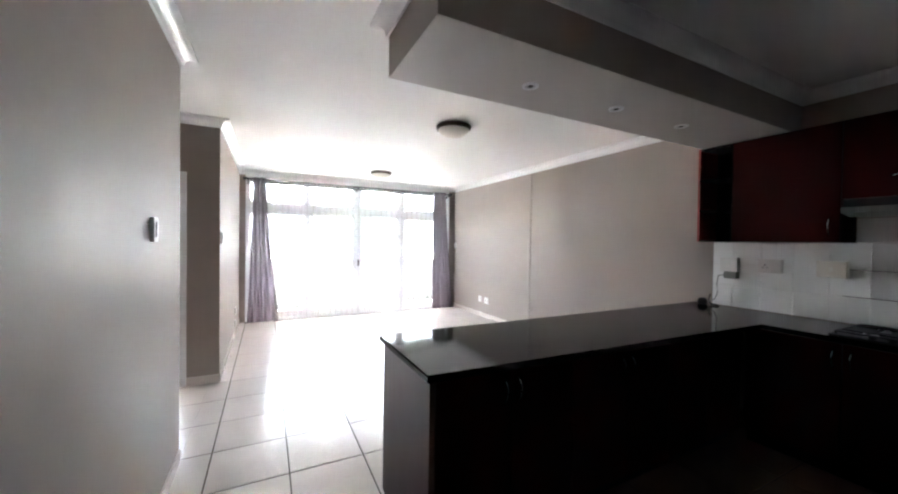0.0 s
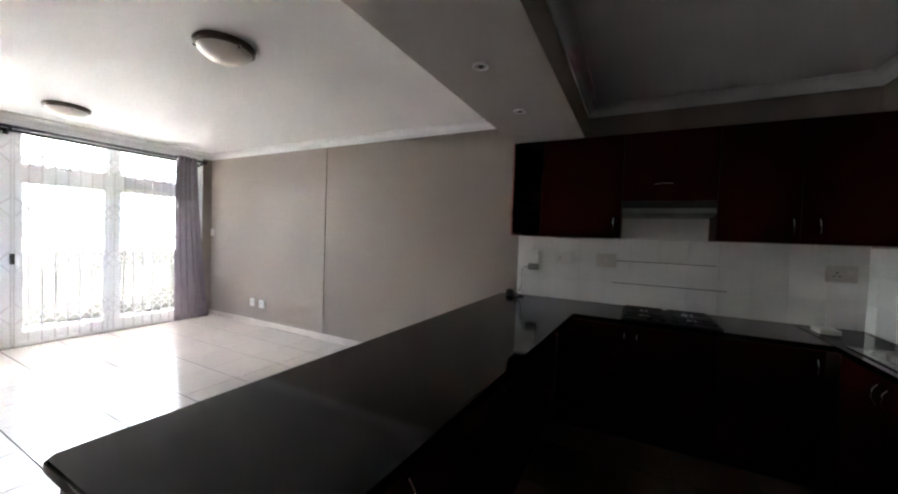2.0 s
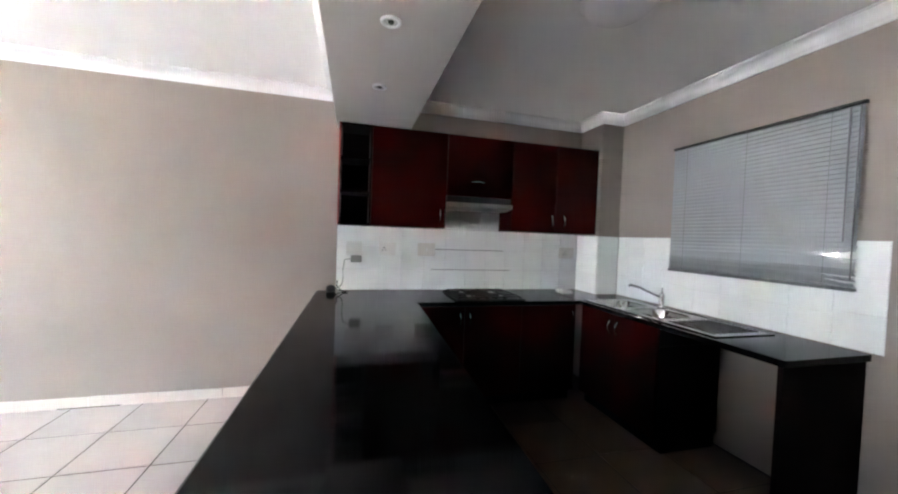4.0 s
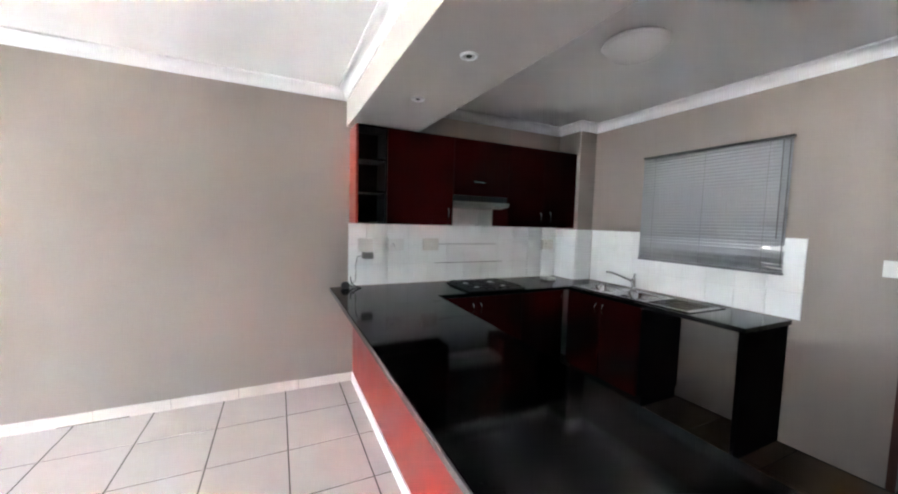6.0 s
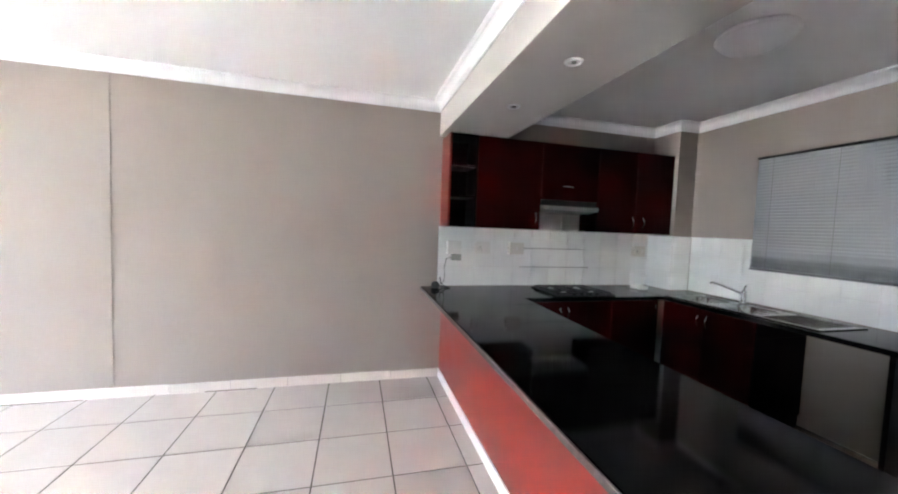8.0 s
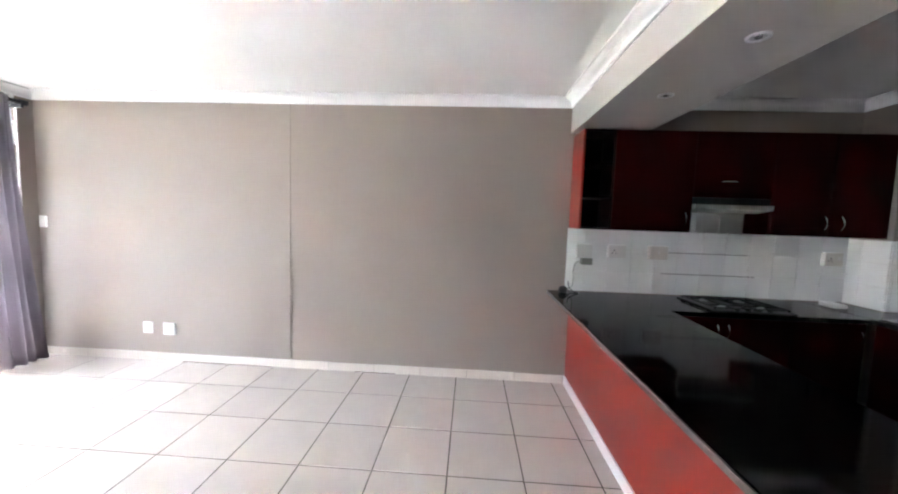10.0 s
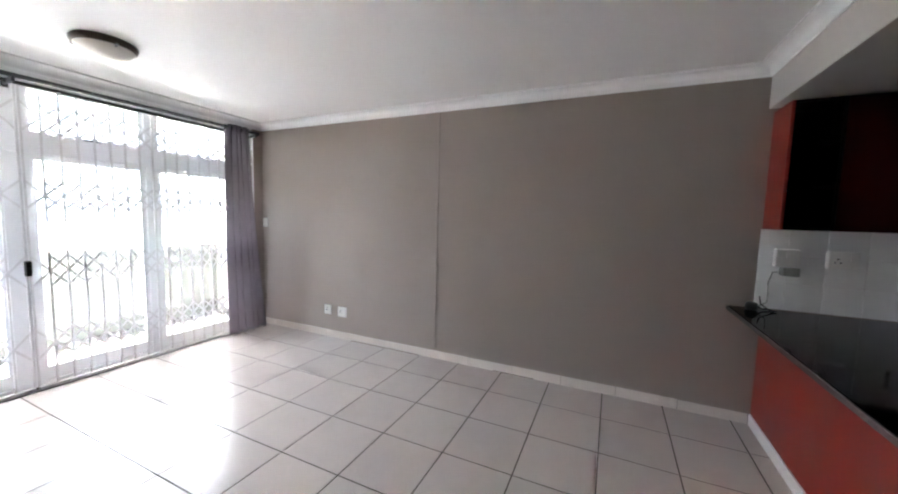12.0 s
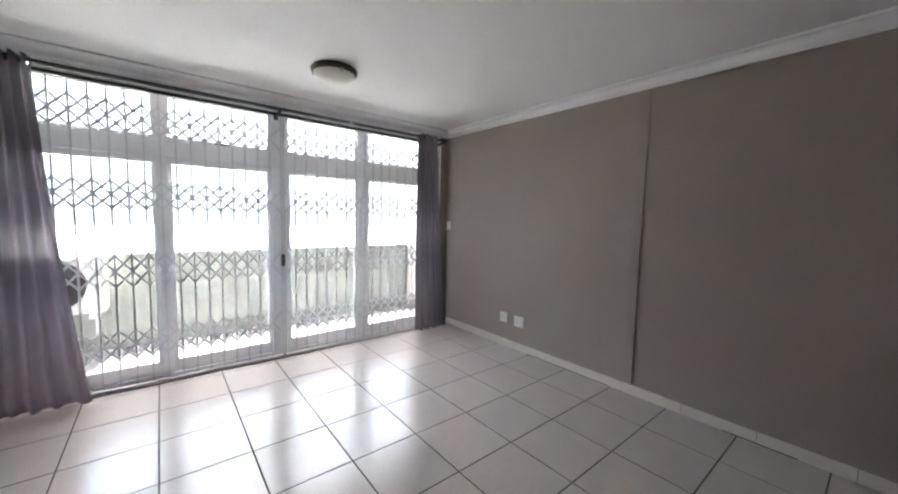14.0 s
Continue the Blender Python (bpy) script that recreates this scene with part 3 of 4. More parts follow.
def peninsula_worktop():
    """Polished slab whose long living-side edge was left sawn and speckled."""
    w = thing("worktop_peninsula", ((PEN_X + EAST) / 2, (PEN_Y0 + PEN_Y1) / 2, TOP - TH), "polished black granite peninsula worktop with a rough speckled edge", "worktop")
    a, b = (EAST - 0.002, PEN_Y1), (PEN_X + 0.02, PEN_Y1 + 0.026)
    part("slab", slab([(PEN_X, PEN_Y0 + 0.10), (RUN_X, PEN_Y0), (RUN_X, RUN_Y + 0.003), (EAST - 0.012, RUN_Y + 0.003), (EAST - 0.012, 1.965), (EAST - 0.002, 1.965), a, b, (PEN_X, PEN_Y1 + 0.006)], TOP - TH, TOP), GRANITE, w)
    bm = bmesh.new()
    n = 60
    rnd = random.Random(11)
    rows = []
    for i in range(n + 1):
        u = i / n
        x, y = a[0] + (b[0] - a[0]) * u, a[1] + (b[1] - a[1]) * u
        d = 0.0022 + rnd.uniform(-0.0006, 0.0008)
        rows.append([bm.verts.new(p) for p in ((x, y - 0.003, TOP - TH + 0.003), (x, y + d, TOP - TH + 0.004), (x, y + d, TOP - 0.0065), (x, y - 0.003, TOP - 0.0045))])
    for p, q in zip(rows, rows[1:]):
        for k in range(4):
            bm.faces.new((p[k], p[(k + 1) % 4], q[(k + 1) % 4], q[k]))
    bm.faces.new(rows[0])
    bm.faces.new(rows[-1][::-1])
    bmesh.ops.recalc_face_normals(bm, faces=bm.faces)
    part("edge", bm, GRANITE_EDGE, w, "rough speckled grey granite edge")


peninsula_worktop()


def sink_worktop():
    """The sink run's slab with a cut-out for the two bowls."""
    bm = bmesh.new()
    xs = [SINK_X, 2.74, 3.50, PILLAR[0] - 0.012, EAST - 0.012]
    ys = [SOUTH + 0.012, -0.575, PILLAR[1] + 0.012, -0.195, RUN_Y]
    vs = [[bm.verts.new((x, y, TOP)) for y in ys] for x in xs]
    for i in range(4):
        for j in range(4):
            if (i == 1 and j in (1, 2)) or (i == 3 and j < 2):
                continue
            bm.faces.new((vs[i][j], vs[i + 1][j], vs[i + 1][j + 1], vs[i][j + 1]))
    bmesh.ops.delete(bm, geom=[v for v in bm.verts if not v.link_faces], context="VERTS")
    r = bmesh.ops.extrude_face_region(bm, geom=bm.faces[:])
    bmesh.ops.translate(bm, vec=(0, 0, -TH), verts=[v for v in r["geom"] if isinstance(v, bmesh.types.BMVert)])
    bmesh.ops.recalc_face_normals(bm, faces=bm.faces)
    return bm


tagged(part("worktop_sink_run", sink_worktop(), GRANITE), "polished black granite worktop carrying the sink", "worktop")


# ---- base cabinets ----
def bow_handle(parent, p, q, out, label="chrome bow handle"):
    part("handle", tube(arc(p, q, out, 10), 0.005, 8), CHROME, parent, label, smooth=True)


def base_unit(axis, a, b, front, back, doors, label, handle_sides, drop=0.0):
    """A floor cabinet between a and b along an axis ('x' or 'y'), doors on its front plane."""
    s = 1 if front > back else -1
    zt = TOP - TH - 0.002

    def bx(u0, u1, d0, d1, z0, z1):
        return (u0, d0, z0, u1, d1, z1) if axis == "x" else (d0, u0, z0, d1, u1, z1)
    mid = ((a + b) / 2, (front + back) / 2, 0) if axis == "x" else ((front + back) / 2, (a + b) / 2, 0)
    c = thing("base_cabinet", mid, label, "cabinet", "base cabinets")
    part("body", boxes(bx(a, b, back, front - s * 0.022, 0.10, zt - drop)), SHADED_BOARD, c)
    part("plinth", boxes(bx(a, b, back + s * 0.02, front - s * 0.07, 0, 0.10)), SHADED_BOARD, c)
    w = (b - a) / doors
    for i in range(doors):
        d = part("door", boxes(bx(a + i * w + 0.002, a + (i + 1) * w - 0.002, front - s * 0.020, front, 0.105, zt - 0.006), bevel=0.0015), SHADED_RED, c)
        h = handle_sides[i]
        u = a + i * w + (0.04 if h < 0 else w - 0.04)
        pts = [(u, front, zt - 0.16), (u, front, zt - 0.05)] if axis == "x" else [(front, u, zt - 0.16), (front, u, zt - 0.05)]
        out = (0, s * 0.03, 0) if axis == "x" else (s * 0.03, 0, 0)
        bow_handle(d, pts[0], pts[1], out)
    return c


PF = PEN_Y0 + 0.12
base_unit("x", 0.995, 1.79, PF, 1.885, 2, "dark cherry base cabinet with two doors under the peninsula", (1, -1))
base_unit("x", 1.792, 2.62, PF, 1.885, 2, "dark cherry base cabinet with two doors under the peninsula", (1, -1))
base_unit("x", 2.622, 3.49, PF, 1.885, 2, "dark cherry base cabinet with two doors under the peninsula", (1, -1))
base_unit("y", 0.43, 1.44, RUN_X + 0.03, EAST - 0.03, 2, "dark cherry base cabinet under the hob", (1, -1))
base_unit("y", -0.09, 0.428, RUN_X + 0.03, EAST - 0.03, 1, "dark cherry base cabinet with one door beside the hob", (-1,))
base_unit("x", 2.70, 3.518, RUN_Y - 0.03, SOUTH + 0.03, 2, "dark cherry sink cabinet with two doors", (1, -1), drop=0.13)
tagged(part("sink_side_panel", boxes((2.70, SOUTH + 0.03, TOP - TH - 0.13, 2.716, RUN_Y - 0.052, TOP - TH - 0.002)), SHADED_BOARD), "dark side board of the sink cabinet beside the empty space", "panel")
# Cherry panel whose shade is put in by the near-black board colour.
tagged(part("counter_end_panel", boxes((SINK_X + 0.02, SOUTH + 0.004, 0, SINK_X + 0.045, RUN_Y - 0.02, TOP - TH - 0.001), bevel=0.002), SHADED_BOARD), "cherry end panel, coloured near-black for shade, carrying the worktop beside an empty appliance space", "panel")
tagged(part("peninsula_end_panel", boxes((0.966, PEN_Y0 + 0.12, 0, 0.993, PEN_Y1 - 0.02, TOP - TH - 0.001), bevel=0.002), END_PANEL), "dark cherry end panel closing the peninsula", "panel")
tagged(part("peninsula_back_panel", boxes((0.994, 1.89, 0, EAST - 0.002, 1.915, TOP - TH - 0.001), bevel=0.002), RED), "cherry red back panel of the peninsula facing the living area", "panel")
structure("baseboard_peninsula", boxes((0.995, 1.916, 0, EAST - 0.012, 1.928, 0.085), bevel=0.003), WHITE_TRIM, "white skirting strip along the red peninsula panel", "skirting")


# ---- wall cabinets ----
CF, CZ0, CZ1 = 3.830, 1.488, 2.315


def wall_unit(y0, y1, z0, doors, label, handles):
    c = thing("wall_cabinet", ((CF + EAST) / 2, (y0 + y1) / 2, z0), label, "cabinet", "wall cabinets")
    # Body and doors use the darkened cherry; their shade is in the colour.
    part("body", boxes((CF + 0.022, y0, z0, EAST - 0.012, y1, CZ1)), SHADED_RED, c)
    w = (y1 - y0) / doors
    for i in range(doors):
        d = part("door", boxes((CF, y0 + i * w + 0.002, z0 + 0.002, CF + 0.02, y0 + (i + 1) * w - 0.002, CZ1 - 0.002), bevel=0.0015), SHADED_RED, c)
        bow_handle(d, *[(CF,) + p for p in handles[i]], (-0.03, 0, 0))


# open shelf unit
shelf = thing("open_shelf_unit", ((CF + EAST) / 2, 1.82, CZ0), "dark cherry open wall shelf unit at the cabinet end", "shelf", "wall cabinets")
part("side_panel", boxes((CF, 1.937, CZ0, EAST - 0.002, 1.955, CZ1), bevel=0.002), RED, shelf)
# Inner boards near-black: the recess shade is coloured in.
part("side_panel", boxes((CF, 1.690, CZ0, EAST - 0.002, 1.706, CZ1), bevel=0.002), SHADED_BOARD, shelf)
part("back_panel", boxes((EAST - 0.022, 1.706, CZ0, EAST - 0.012, 1.937, CZ1)), SHADED_BOARD, shelf)
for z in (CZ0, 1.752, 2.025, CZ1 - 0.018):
    part("shelf", boxes((CF + 0.002, 1.706, z, EAST - 0.022, 1.937, z + 0.018), bevel=0.002), SHADED_BOARD, shelf)
wall_unit(1.045, 1.688, CZ0, 1, "dark cherry wall cabinet with one wide door and a bow handle", [((1.10, CZ0 + 0.05), (1.10, CZ0 + 0.17))])
wall_unit(0.422, 1.043, 1.78, 1, "dark cherry short wall cabinet above the extractor hood", [((0.69, 1.91), (0.83, 1.91))])
wall_unit(-0.488, 0.420, CZ0, 2, "dark cherry wall cabinet with two doors", [((-0.124, CZ0 + 0.05), (-0.124, CZ0 + 0.17)), ((0.006, CZ0 + 0.05), (0.006, CZ0 + 0.17))])

hood = thing("extractor_hood", ((CF + EAST) / 2, 0.73, 1.66), "slim extractor hood with a pale front lip", "extractor hood")
part("body", boxes((CF + 0.01, 0.428, 1.722, EAST - 0.012, 1.037, 1.778), bevel=0.004), BLACK, hood)
bm = bmesh.new()
for y0, y1, z0, z1, x0 in ((0.428, 1.037, 1.676, 1.722, CF - 0.035),):
    ends = []
    for y, inset in ((y0, 0.0), (y1, 0.0)):
        ends.append([bm.verts.new(p) for p in ((x0, y, z1), (x0 + 0.006, y, z1 - 0.036), (CF + 0.13, y, z0 - 0.012), (CF + 0.13, y, z1))])
    for i in range(4):
        bm.faces.new((ends[0][i], ends[0][(i + 1) % 4], ends[1][(i + 1) % 4], ends[1][i]))
    bm.faces.new(ends[0][::-1])
    bm.faces.new(ends[1])
bmesh.ops.recalc_face_normals(bm, faces=bm.faces)
part("visor", bm, GREY_HOOD, hood, "grey hood lip")
part("filter", boxes((CF + 0.132, 0.44, 1.668, EAST - 0.03, 1.025, 1.721)), STEEL, hood)


# ---- hob, sink, tap ----
def hob():
    x0, x1, y0, y1, z = 3.52, 4.02, 0.40, 1.00, TOP
    h = thing("gas_hob", ((x0 + x1) / 2, (y0 + y1) / 2, z), "black four-burner gas hob set into the worktop", "hob")
    part("plate", boxes((x0, y0, z, x1, y1, z + 0.012), bevel=0.004), BLACK, h)
    for bx_, by_, r in ((3.65, 0.56, 0.028), (3.89, 0.56, 0.035), (3.65, 0.85, 0.035), (3.89, 0.85, 0.028)):
        u = part("burner", lathe([(0, 0.030), (r * 0.8, 0.030), (r, 0.024), (r, 0.018), (r * 1.15, 0.012), (r * 1.15, 0.008)], (bx_, by_, z)), STEEL, h, smooth=True)
        part("cap", lathe([(0, 0.037), (r * 0.75, 0.036), (r * 0.8, 0.030)], (bx_, by_, z), 20), BLACK, u)
    for yc in (0.56, 0.85):
        part("pan_support", boxes((x0 + 0.03, yc - 0.13, z + 0.024, x0 + 0.04, yc + 0.13, z + 0.032), (x1 - 0.04, yc - 0.13, z + 0.024, x1 - 0.03, yc + 0.13, z + 0.032), (x0 + 0.03, yc - 0.13, z + 0.024, x1 - 0.03, yc - 0.12, z + 0.032),
                                  (x0 + 0.03, yc + 0.12, z + 0.024, x1 - 0.03, yc + 0.13, z + 0.032), (x0 + 0.03, yc - 0.005, z + 0.025, x1 - 0.03, yc + 0.005, z + 0.033), (3.645, yc - 0.13, z + 0.025, 3.655, yc + 0.13, z + 0.033), (3.885, yc - 0.13, z + 0.025, 3.895, yc + 0.13, z + 0.033),
                                  (x0 + 0.03, yc - 0.13, z + 0.01, x0 + 0.04, yc - 0.12, z + 0.028), (x1 - 0.04, yc - 0.13, z + 0.01, x1 - 0.03, yc - 0.12, z + 0.028), (x0 + 0.03, yc + 0.12, z + 0.01, x0 + 0.04, yc + 0.13, z + 0.028), (x1 - 0.04, yc + 0.12, z + 0.01, x1 - 0.03, yc + 0.13, z + 0.028)), BLACK, h)
    for k in range(4):
        part("knob", lathe([(0, 0.034), (0.016, 0.034), (0.019, 0.012)], (3.545, 0.58 + 0.08 * k, z), 16), BLACK_PLASTIC, h)


hob()


def bowl(cx, cy, hx, hy, z, depth):
    """A rounded pressed basin, open at the top."""
    bm = bmesh.new()
    rings = []
    n = 40
    for s, d, rr in ((1.10, 0.006, 0), (1.0, 0.006, 0), (0.97, -0.002, 0), (0.94, -depth * 0.6, 0), (0.86, -depth * 0.95, 0), (0.6, -depth, 0), (0.1, -depth - 0.004, 0)):
        ring = []
        for i in range(n):
            a = 2 * math.pi * i / n
            c, q = math.cos(a), math.sin(a)
            p = 4.0
            k = (abs(c) ** p + abs(q) ** p) ** (-1 / p)
            ring.append(bm.verts.new((cx + hx * s * c * k, cy + hy * s * q * k, z + d)))
        rings.append(ring)
    for a, b in zip(rings, rings[1:]):
        for i in range(n):
            bm.faces.new((a[i], a[(i + 1) % n], b[(i + 1) % n], b[i]))
    bm.faces.new(rings[-1])
    bmesh.ops.recalc_face_normals(bm, faces=bm.faces)
    return bm


def sink():
    z = TOP
    s = thing("kitchen_sink", (2.95, -0.40, z), "stainless steel double-bowl sink with a ridged drainer", "sink")
    x0, x1, y0, y1 = 2.33, 3.52, -0.63, -0.17
    bowls = ((3.31, -0.385, 0.165, 0.165), (2.93, -0.385, 0.165, 0.165))
    bm = bmesh.new()
    xs = [x0, bowls[1][0] - 0.165, bowls[1][0] + 0.165, bowls[0][0] - 0.165, bowls[0][0] + 0.165, x1]
    ys = [y0, bowls[0][1] - 0.165, bowls[0][1] + 0.165, y1]
    vs = [[bm.verts.new((x, y, z + 0.005)) for y in ys] for x in xs]
    for i in range(5):
        for j in range(3):
            if not (j == 1 and i in (1, 3)):
                bm.faces.new((vs[i][j], vs[i + 1][j], vs[i + 1][j + 1], vs[i][j + 1]))
    r = bmesh.ops.extrude_face_region(bm, geom=bm.faces[:])
    bmesh.ops.translate(bm, vec=(0, 0, -0.004), verts=[v for v in r["geom"] if isinstance(v, bmesh.types.BMVert)])
    bmesh.ops.recalc_face_normals(bm, faces=bm.faces)
    part("deck", bm, SINK_STEEL, s)
    part("rim", tube([(x0, y0, z + 0.005), (x1, y0, z + 0.005), (x1, y1, z + 0.005), (x0, y1, z + 0.005), (x0, y0, z + 0.005)], 0.004, 6), SINK_STEEL, s)
    for b in bowls:
        k = part("bowl", bowl(*b, z, 0.14), SINK_STEEL, s, smooth=True)
        part("drain", lathe([(0, 0.004), (0.030, 0.004), (0.036, 0.0)], (b[0], b[1], z - 0.142), 20), CHROME, k)
    for i in range(9):
        part("drainer_rib", cyls(((x0 + 0.05, y0 + 0.06 + i * 0.042, z + 0.006), (2.70, y0 + 0.06 + i * 0.042, z + 0.006), 0.004), seg=8), SINK_STEEL, s)
    t = thing("mixer_tap", (3.12, -0.60, z), "chrome mixer tap with a long swivel spout", "tap")
    part("base", lathe([(0.028, 0.006), (0.028, 0.016), (0.022, 0.022), (0.022, 0.10), (0.019, 0.12), (0, 0.122)], (3.12, -0.60, z), 20), CHROME, t, smooth=True)
    part("spout", tube([(3.12, -0.60, z + 0.085), (3.17, -0.57, z + 0.11), (3.26, -0.51, z + 0.15), (3.31, -0.47, z + 0.165), (3.325, -0.46, z + 0.155)], 0.010), CHROME, t, smooth=True)
    part("lever", tube([(3.12, -0.60, z + 0.12), (3.115, -0.60, z + 0.145), (3.09, -0.57, z + 0.165), (3.06, -0.54, z + 0.17)], 0.007), CHROME, t, smooth=True)


sink()


# ---- switches and sockets ----
def plate(name, centre, w, h, facing, label, category, rockers, mat=WHITE_PLASTIC, depth=0.018, box_depth=0.0):
    """A wall plate; facing is the way it looks: 'w', 'e', 'n' or 's'."""
    cx, cy, cz = centre
    turn = {"w": 0, "s": 90, "e": 180, "n": -90}[facing]
    m = Matrix.Translation(centre) @ Matrix.Rotation(radians(turn), 4, "Z")
    t = thing(name, centre, label, category, "switches and sockets")
    bm = boxes((-depth - box_depth, -w / 2, -h / 2, 0, w / 2, h / 2), bevel=0.004)
    bm.transform(m)
    part("plate", bm, mat, t)
    for kind, u, v in rockers:
        d = depth + box_depth
        if kind == "rocker":
            bm = boxes((-d - 0.005, u - 0.010, v - 0.016, -d + 0.001, u + 0.010, v + 0.016), bevel=0.002)
            bm.transform(m)
            part("rocker", bm, WHITE_PLASTIC, t)
        else:
            bm = bmesh.new()
            for du, dv, r in ((0, 0.018, 0.006), (-0.014, -0.006, 0.005), (0.014, -0.006, 0.005)):
                cyl(bm, (-d - 0.0015, u + du, v + dv), (-d + 0.003, u + du, v + dv), r, seg=12)
            bm.transform(m)
            part("socket_hole", bm, BLACK_PLASTIC, t, "dark pin holes")
    return t


TILE_FACE = EAST - 0.010
plate("cooker_isolator", (TILE_FACE, 1.812, 1.285), 0.135, 0.125, "w", "white isolator box on the tiled splashback", "switch", [("rocker", 0, 0.02)], box_depth=0.03)
adapter = thing("plug_adapter", (TILE_FACE - 0.034, 1.78, 1.19), "grey-white plug adapter with a hanging cable", "adapter")
part("body", boxes((TILE_FACE - 0.07, 1.745, 1.16, TILE_FACE, 1.84, 1.222), bevel=0.006), GREY_HOOD, adapter)
part("cable", tube([(TILE_FACE - 0.05, 1.84, 1.19), (TILE_FACE - 0.05, 1.89, 1.18), (TILE_FACE - 0.04, 1.905, 1.10), (TILE_FACE - 0.04, 1.90, 1.02), (TILE_FACE - 0.06, 1.91, 0.96), (TILE_FACE - 0.08, 1.96, 0.93)], 0.0045, 8), GREY_HOOD, adapter, "thin grey cable", smooth=True)
plate("double_socket", (TILE_FACE, 1.52, 1.29), 0.155, 0.115, "w", "white socket plate on the tiled splashback", "socket", [("holes", 0.03, -0.01), ("rocker", -0.04, 0.01)], box_depth=0.025)
plate("double_socket", (TILE_FACE, 1.155, 1.29), 0.16, 0.12, "w", "cream blank isolator plate on the tiled splashback", "socket", [("rocker", 0.0, 0.0)], mat=CREAM_PLASTIC, box_depth=0.025)
plate("double_socket", (TILE_FACE, -0.34, 1.29), 0.15, 0.115, "w", "cream socket plate on the tiled splashback beside the pillar", "socket", [("holes", 0.03, -0.01), ("rocker", -0.04, 0.01)], mat=CREAM_PLASTIC, box_depth=0.025)
plate("double_socket", (EAST, 6.085, 0.338), 0.10, 0.115, "w", "white socket plate low on the taupe wall", "socket", [("holes", 0.0, 0.0)])
plate("double_socket", (EAST, 5.86, 0.332), 0.125, 0.12, "w", "white socket plate with dark pins low on the taupe wall", "socket", [("holes", 0.02, -0.005), ("rocker", -0.038, 0.01)])
plate("light_switch", (EAST, 7.165, 1.375), 0.075, 0.115, "w", "white light switch beside the curtain", "switch", [("rocker", 0, 0)])
plate("light_switch", (1.515, SOUTH, 1.315), 0.10, 0.10, "n", "white light switch on the kitchen wall", "switch", [("rocker", 0, 0)])
plate("light_switch", (NEAR_WALL, 2.31, 1.495), 0.075, 0.12, "e", "white light switch on the entrance wall", "switch", [("rocker", 0, 0.02), ("rocker", 0, -0.02)])
plate("light_switch", (WEST, 4.46, 1.46), 0.075, 0.12, "e", "white light switch by the passage corner", "switch", [("rocker", 0, 0)])
plate("double_socket", (WEST, 6.30, 0.37), 0.15, 0.10, "e", "white socket plate low on the side wall", "socket", [("holes", 0.03, 0), ("rocker", -0.04, 0)])
plate("aerial_outlet", (WEST, 6.28, 0.19), 0.10, 0.10, "e", "small white outlet plate just above the skirting", "socket", [("rocker", 0, 0)])

# small things on the worktop
bx1 = thing("black_power_plug", (4.02, 2.0, TOP), "black plug and coiled cable end lying on the worktop", "plug")
part("body", lathe([(0, 0.002), (0.034, 0.002), (0.040, 0.02), (0.034, 0.05), (0.018, 0.06), (0, 0.062)], (4.03, 2.0, TOP), 16), BLACK_PLASTIC, bx1, smooth=True)
part("cable", tube([(4.03, 1.97, TOP + 0.03), (4.05, 1.93, TOP + 0.012), (4.06, 1.88, TOP + 0.008), (4.02, 1.86, TOP + 0.008), (3.99, 1.90, TOP + 0.008), (4.03, 1.95, TOP + 0.05), (4.06, 1.95, TOP + 0.10)], 0.005, 8), BLACK_PLASTIC, bx1, smooth=True)
soap = tagged(part("white_packet", boxes((3.84, -0.27, TOP + 0.0005, 3.98, -0.16, TOP + 0.035), bevel=0.010), WHITE_PLASTIC), "small white packet on the worktop by the pillar", "packet")


# ---- lamps ----
def ceiling_lamp(x, y, label):
    c = thing("ceiling_lamp", (x, y, CEIL), label, "ceiling lamp", "ceiling lamps")
    part("base", lathe([(0, 0), (0.170, 0), (0.180, -0.012), (0.176, -0.034), (0.164, -0.044), (0, -0.044)], (x, y, CEIL), 40), BRONZE, c, smooth=True)
    part("shade", lathe([(0.160, -0.040), (0.158, -0.050), (0.135, -0.075), (0.10, -0.098), (0.05, -0.112), (0, -0.116)], (x, y, CEIL), 40), LAMP_GLASS, c, "frosted glass bowl", smooth=True)
    for k in range(3):
        a = 2 * math.pi * k / 3 + 0.5
        part("clip", cyls(((x + 0.145 * math.cos(a), y + 0.145 * math.sin(a), CEIL - 0.05), (x + 0.172 * math.cos(a), y + 0.172 * math.sin(a), CEIL - 0.045), 0.009), seg=10), CHROME, c, "chrome clip")


ceiling_lamp(2.065, 3.375, "frosted glass bowl ceiling lamp on a dark bronze base, switched off")
ceiling_lamp(2.125, 6.20, "frosted glass bowl ceiling lamp on a dark bronze base, switched off")
kl = thing("ceiling_lamp", (2.35, 0.55, CEIL), "white round glass ceiling lamp in the kitchen, switched off", "ceiling lamp", "ceiling lamps")
part("base", lathe([(0, 0), (0.19, 0), (0.195, -0.012), (0.18, -0.022), (0, -0.022)], (2.35, 0.55, CEIL), 40), WHITE_TRIM, kl, smooth=True)
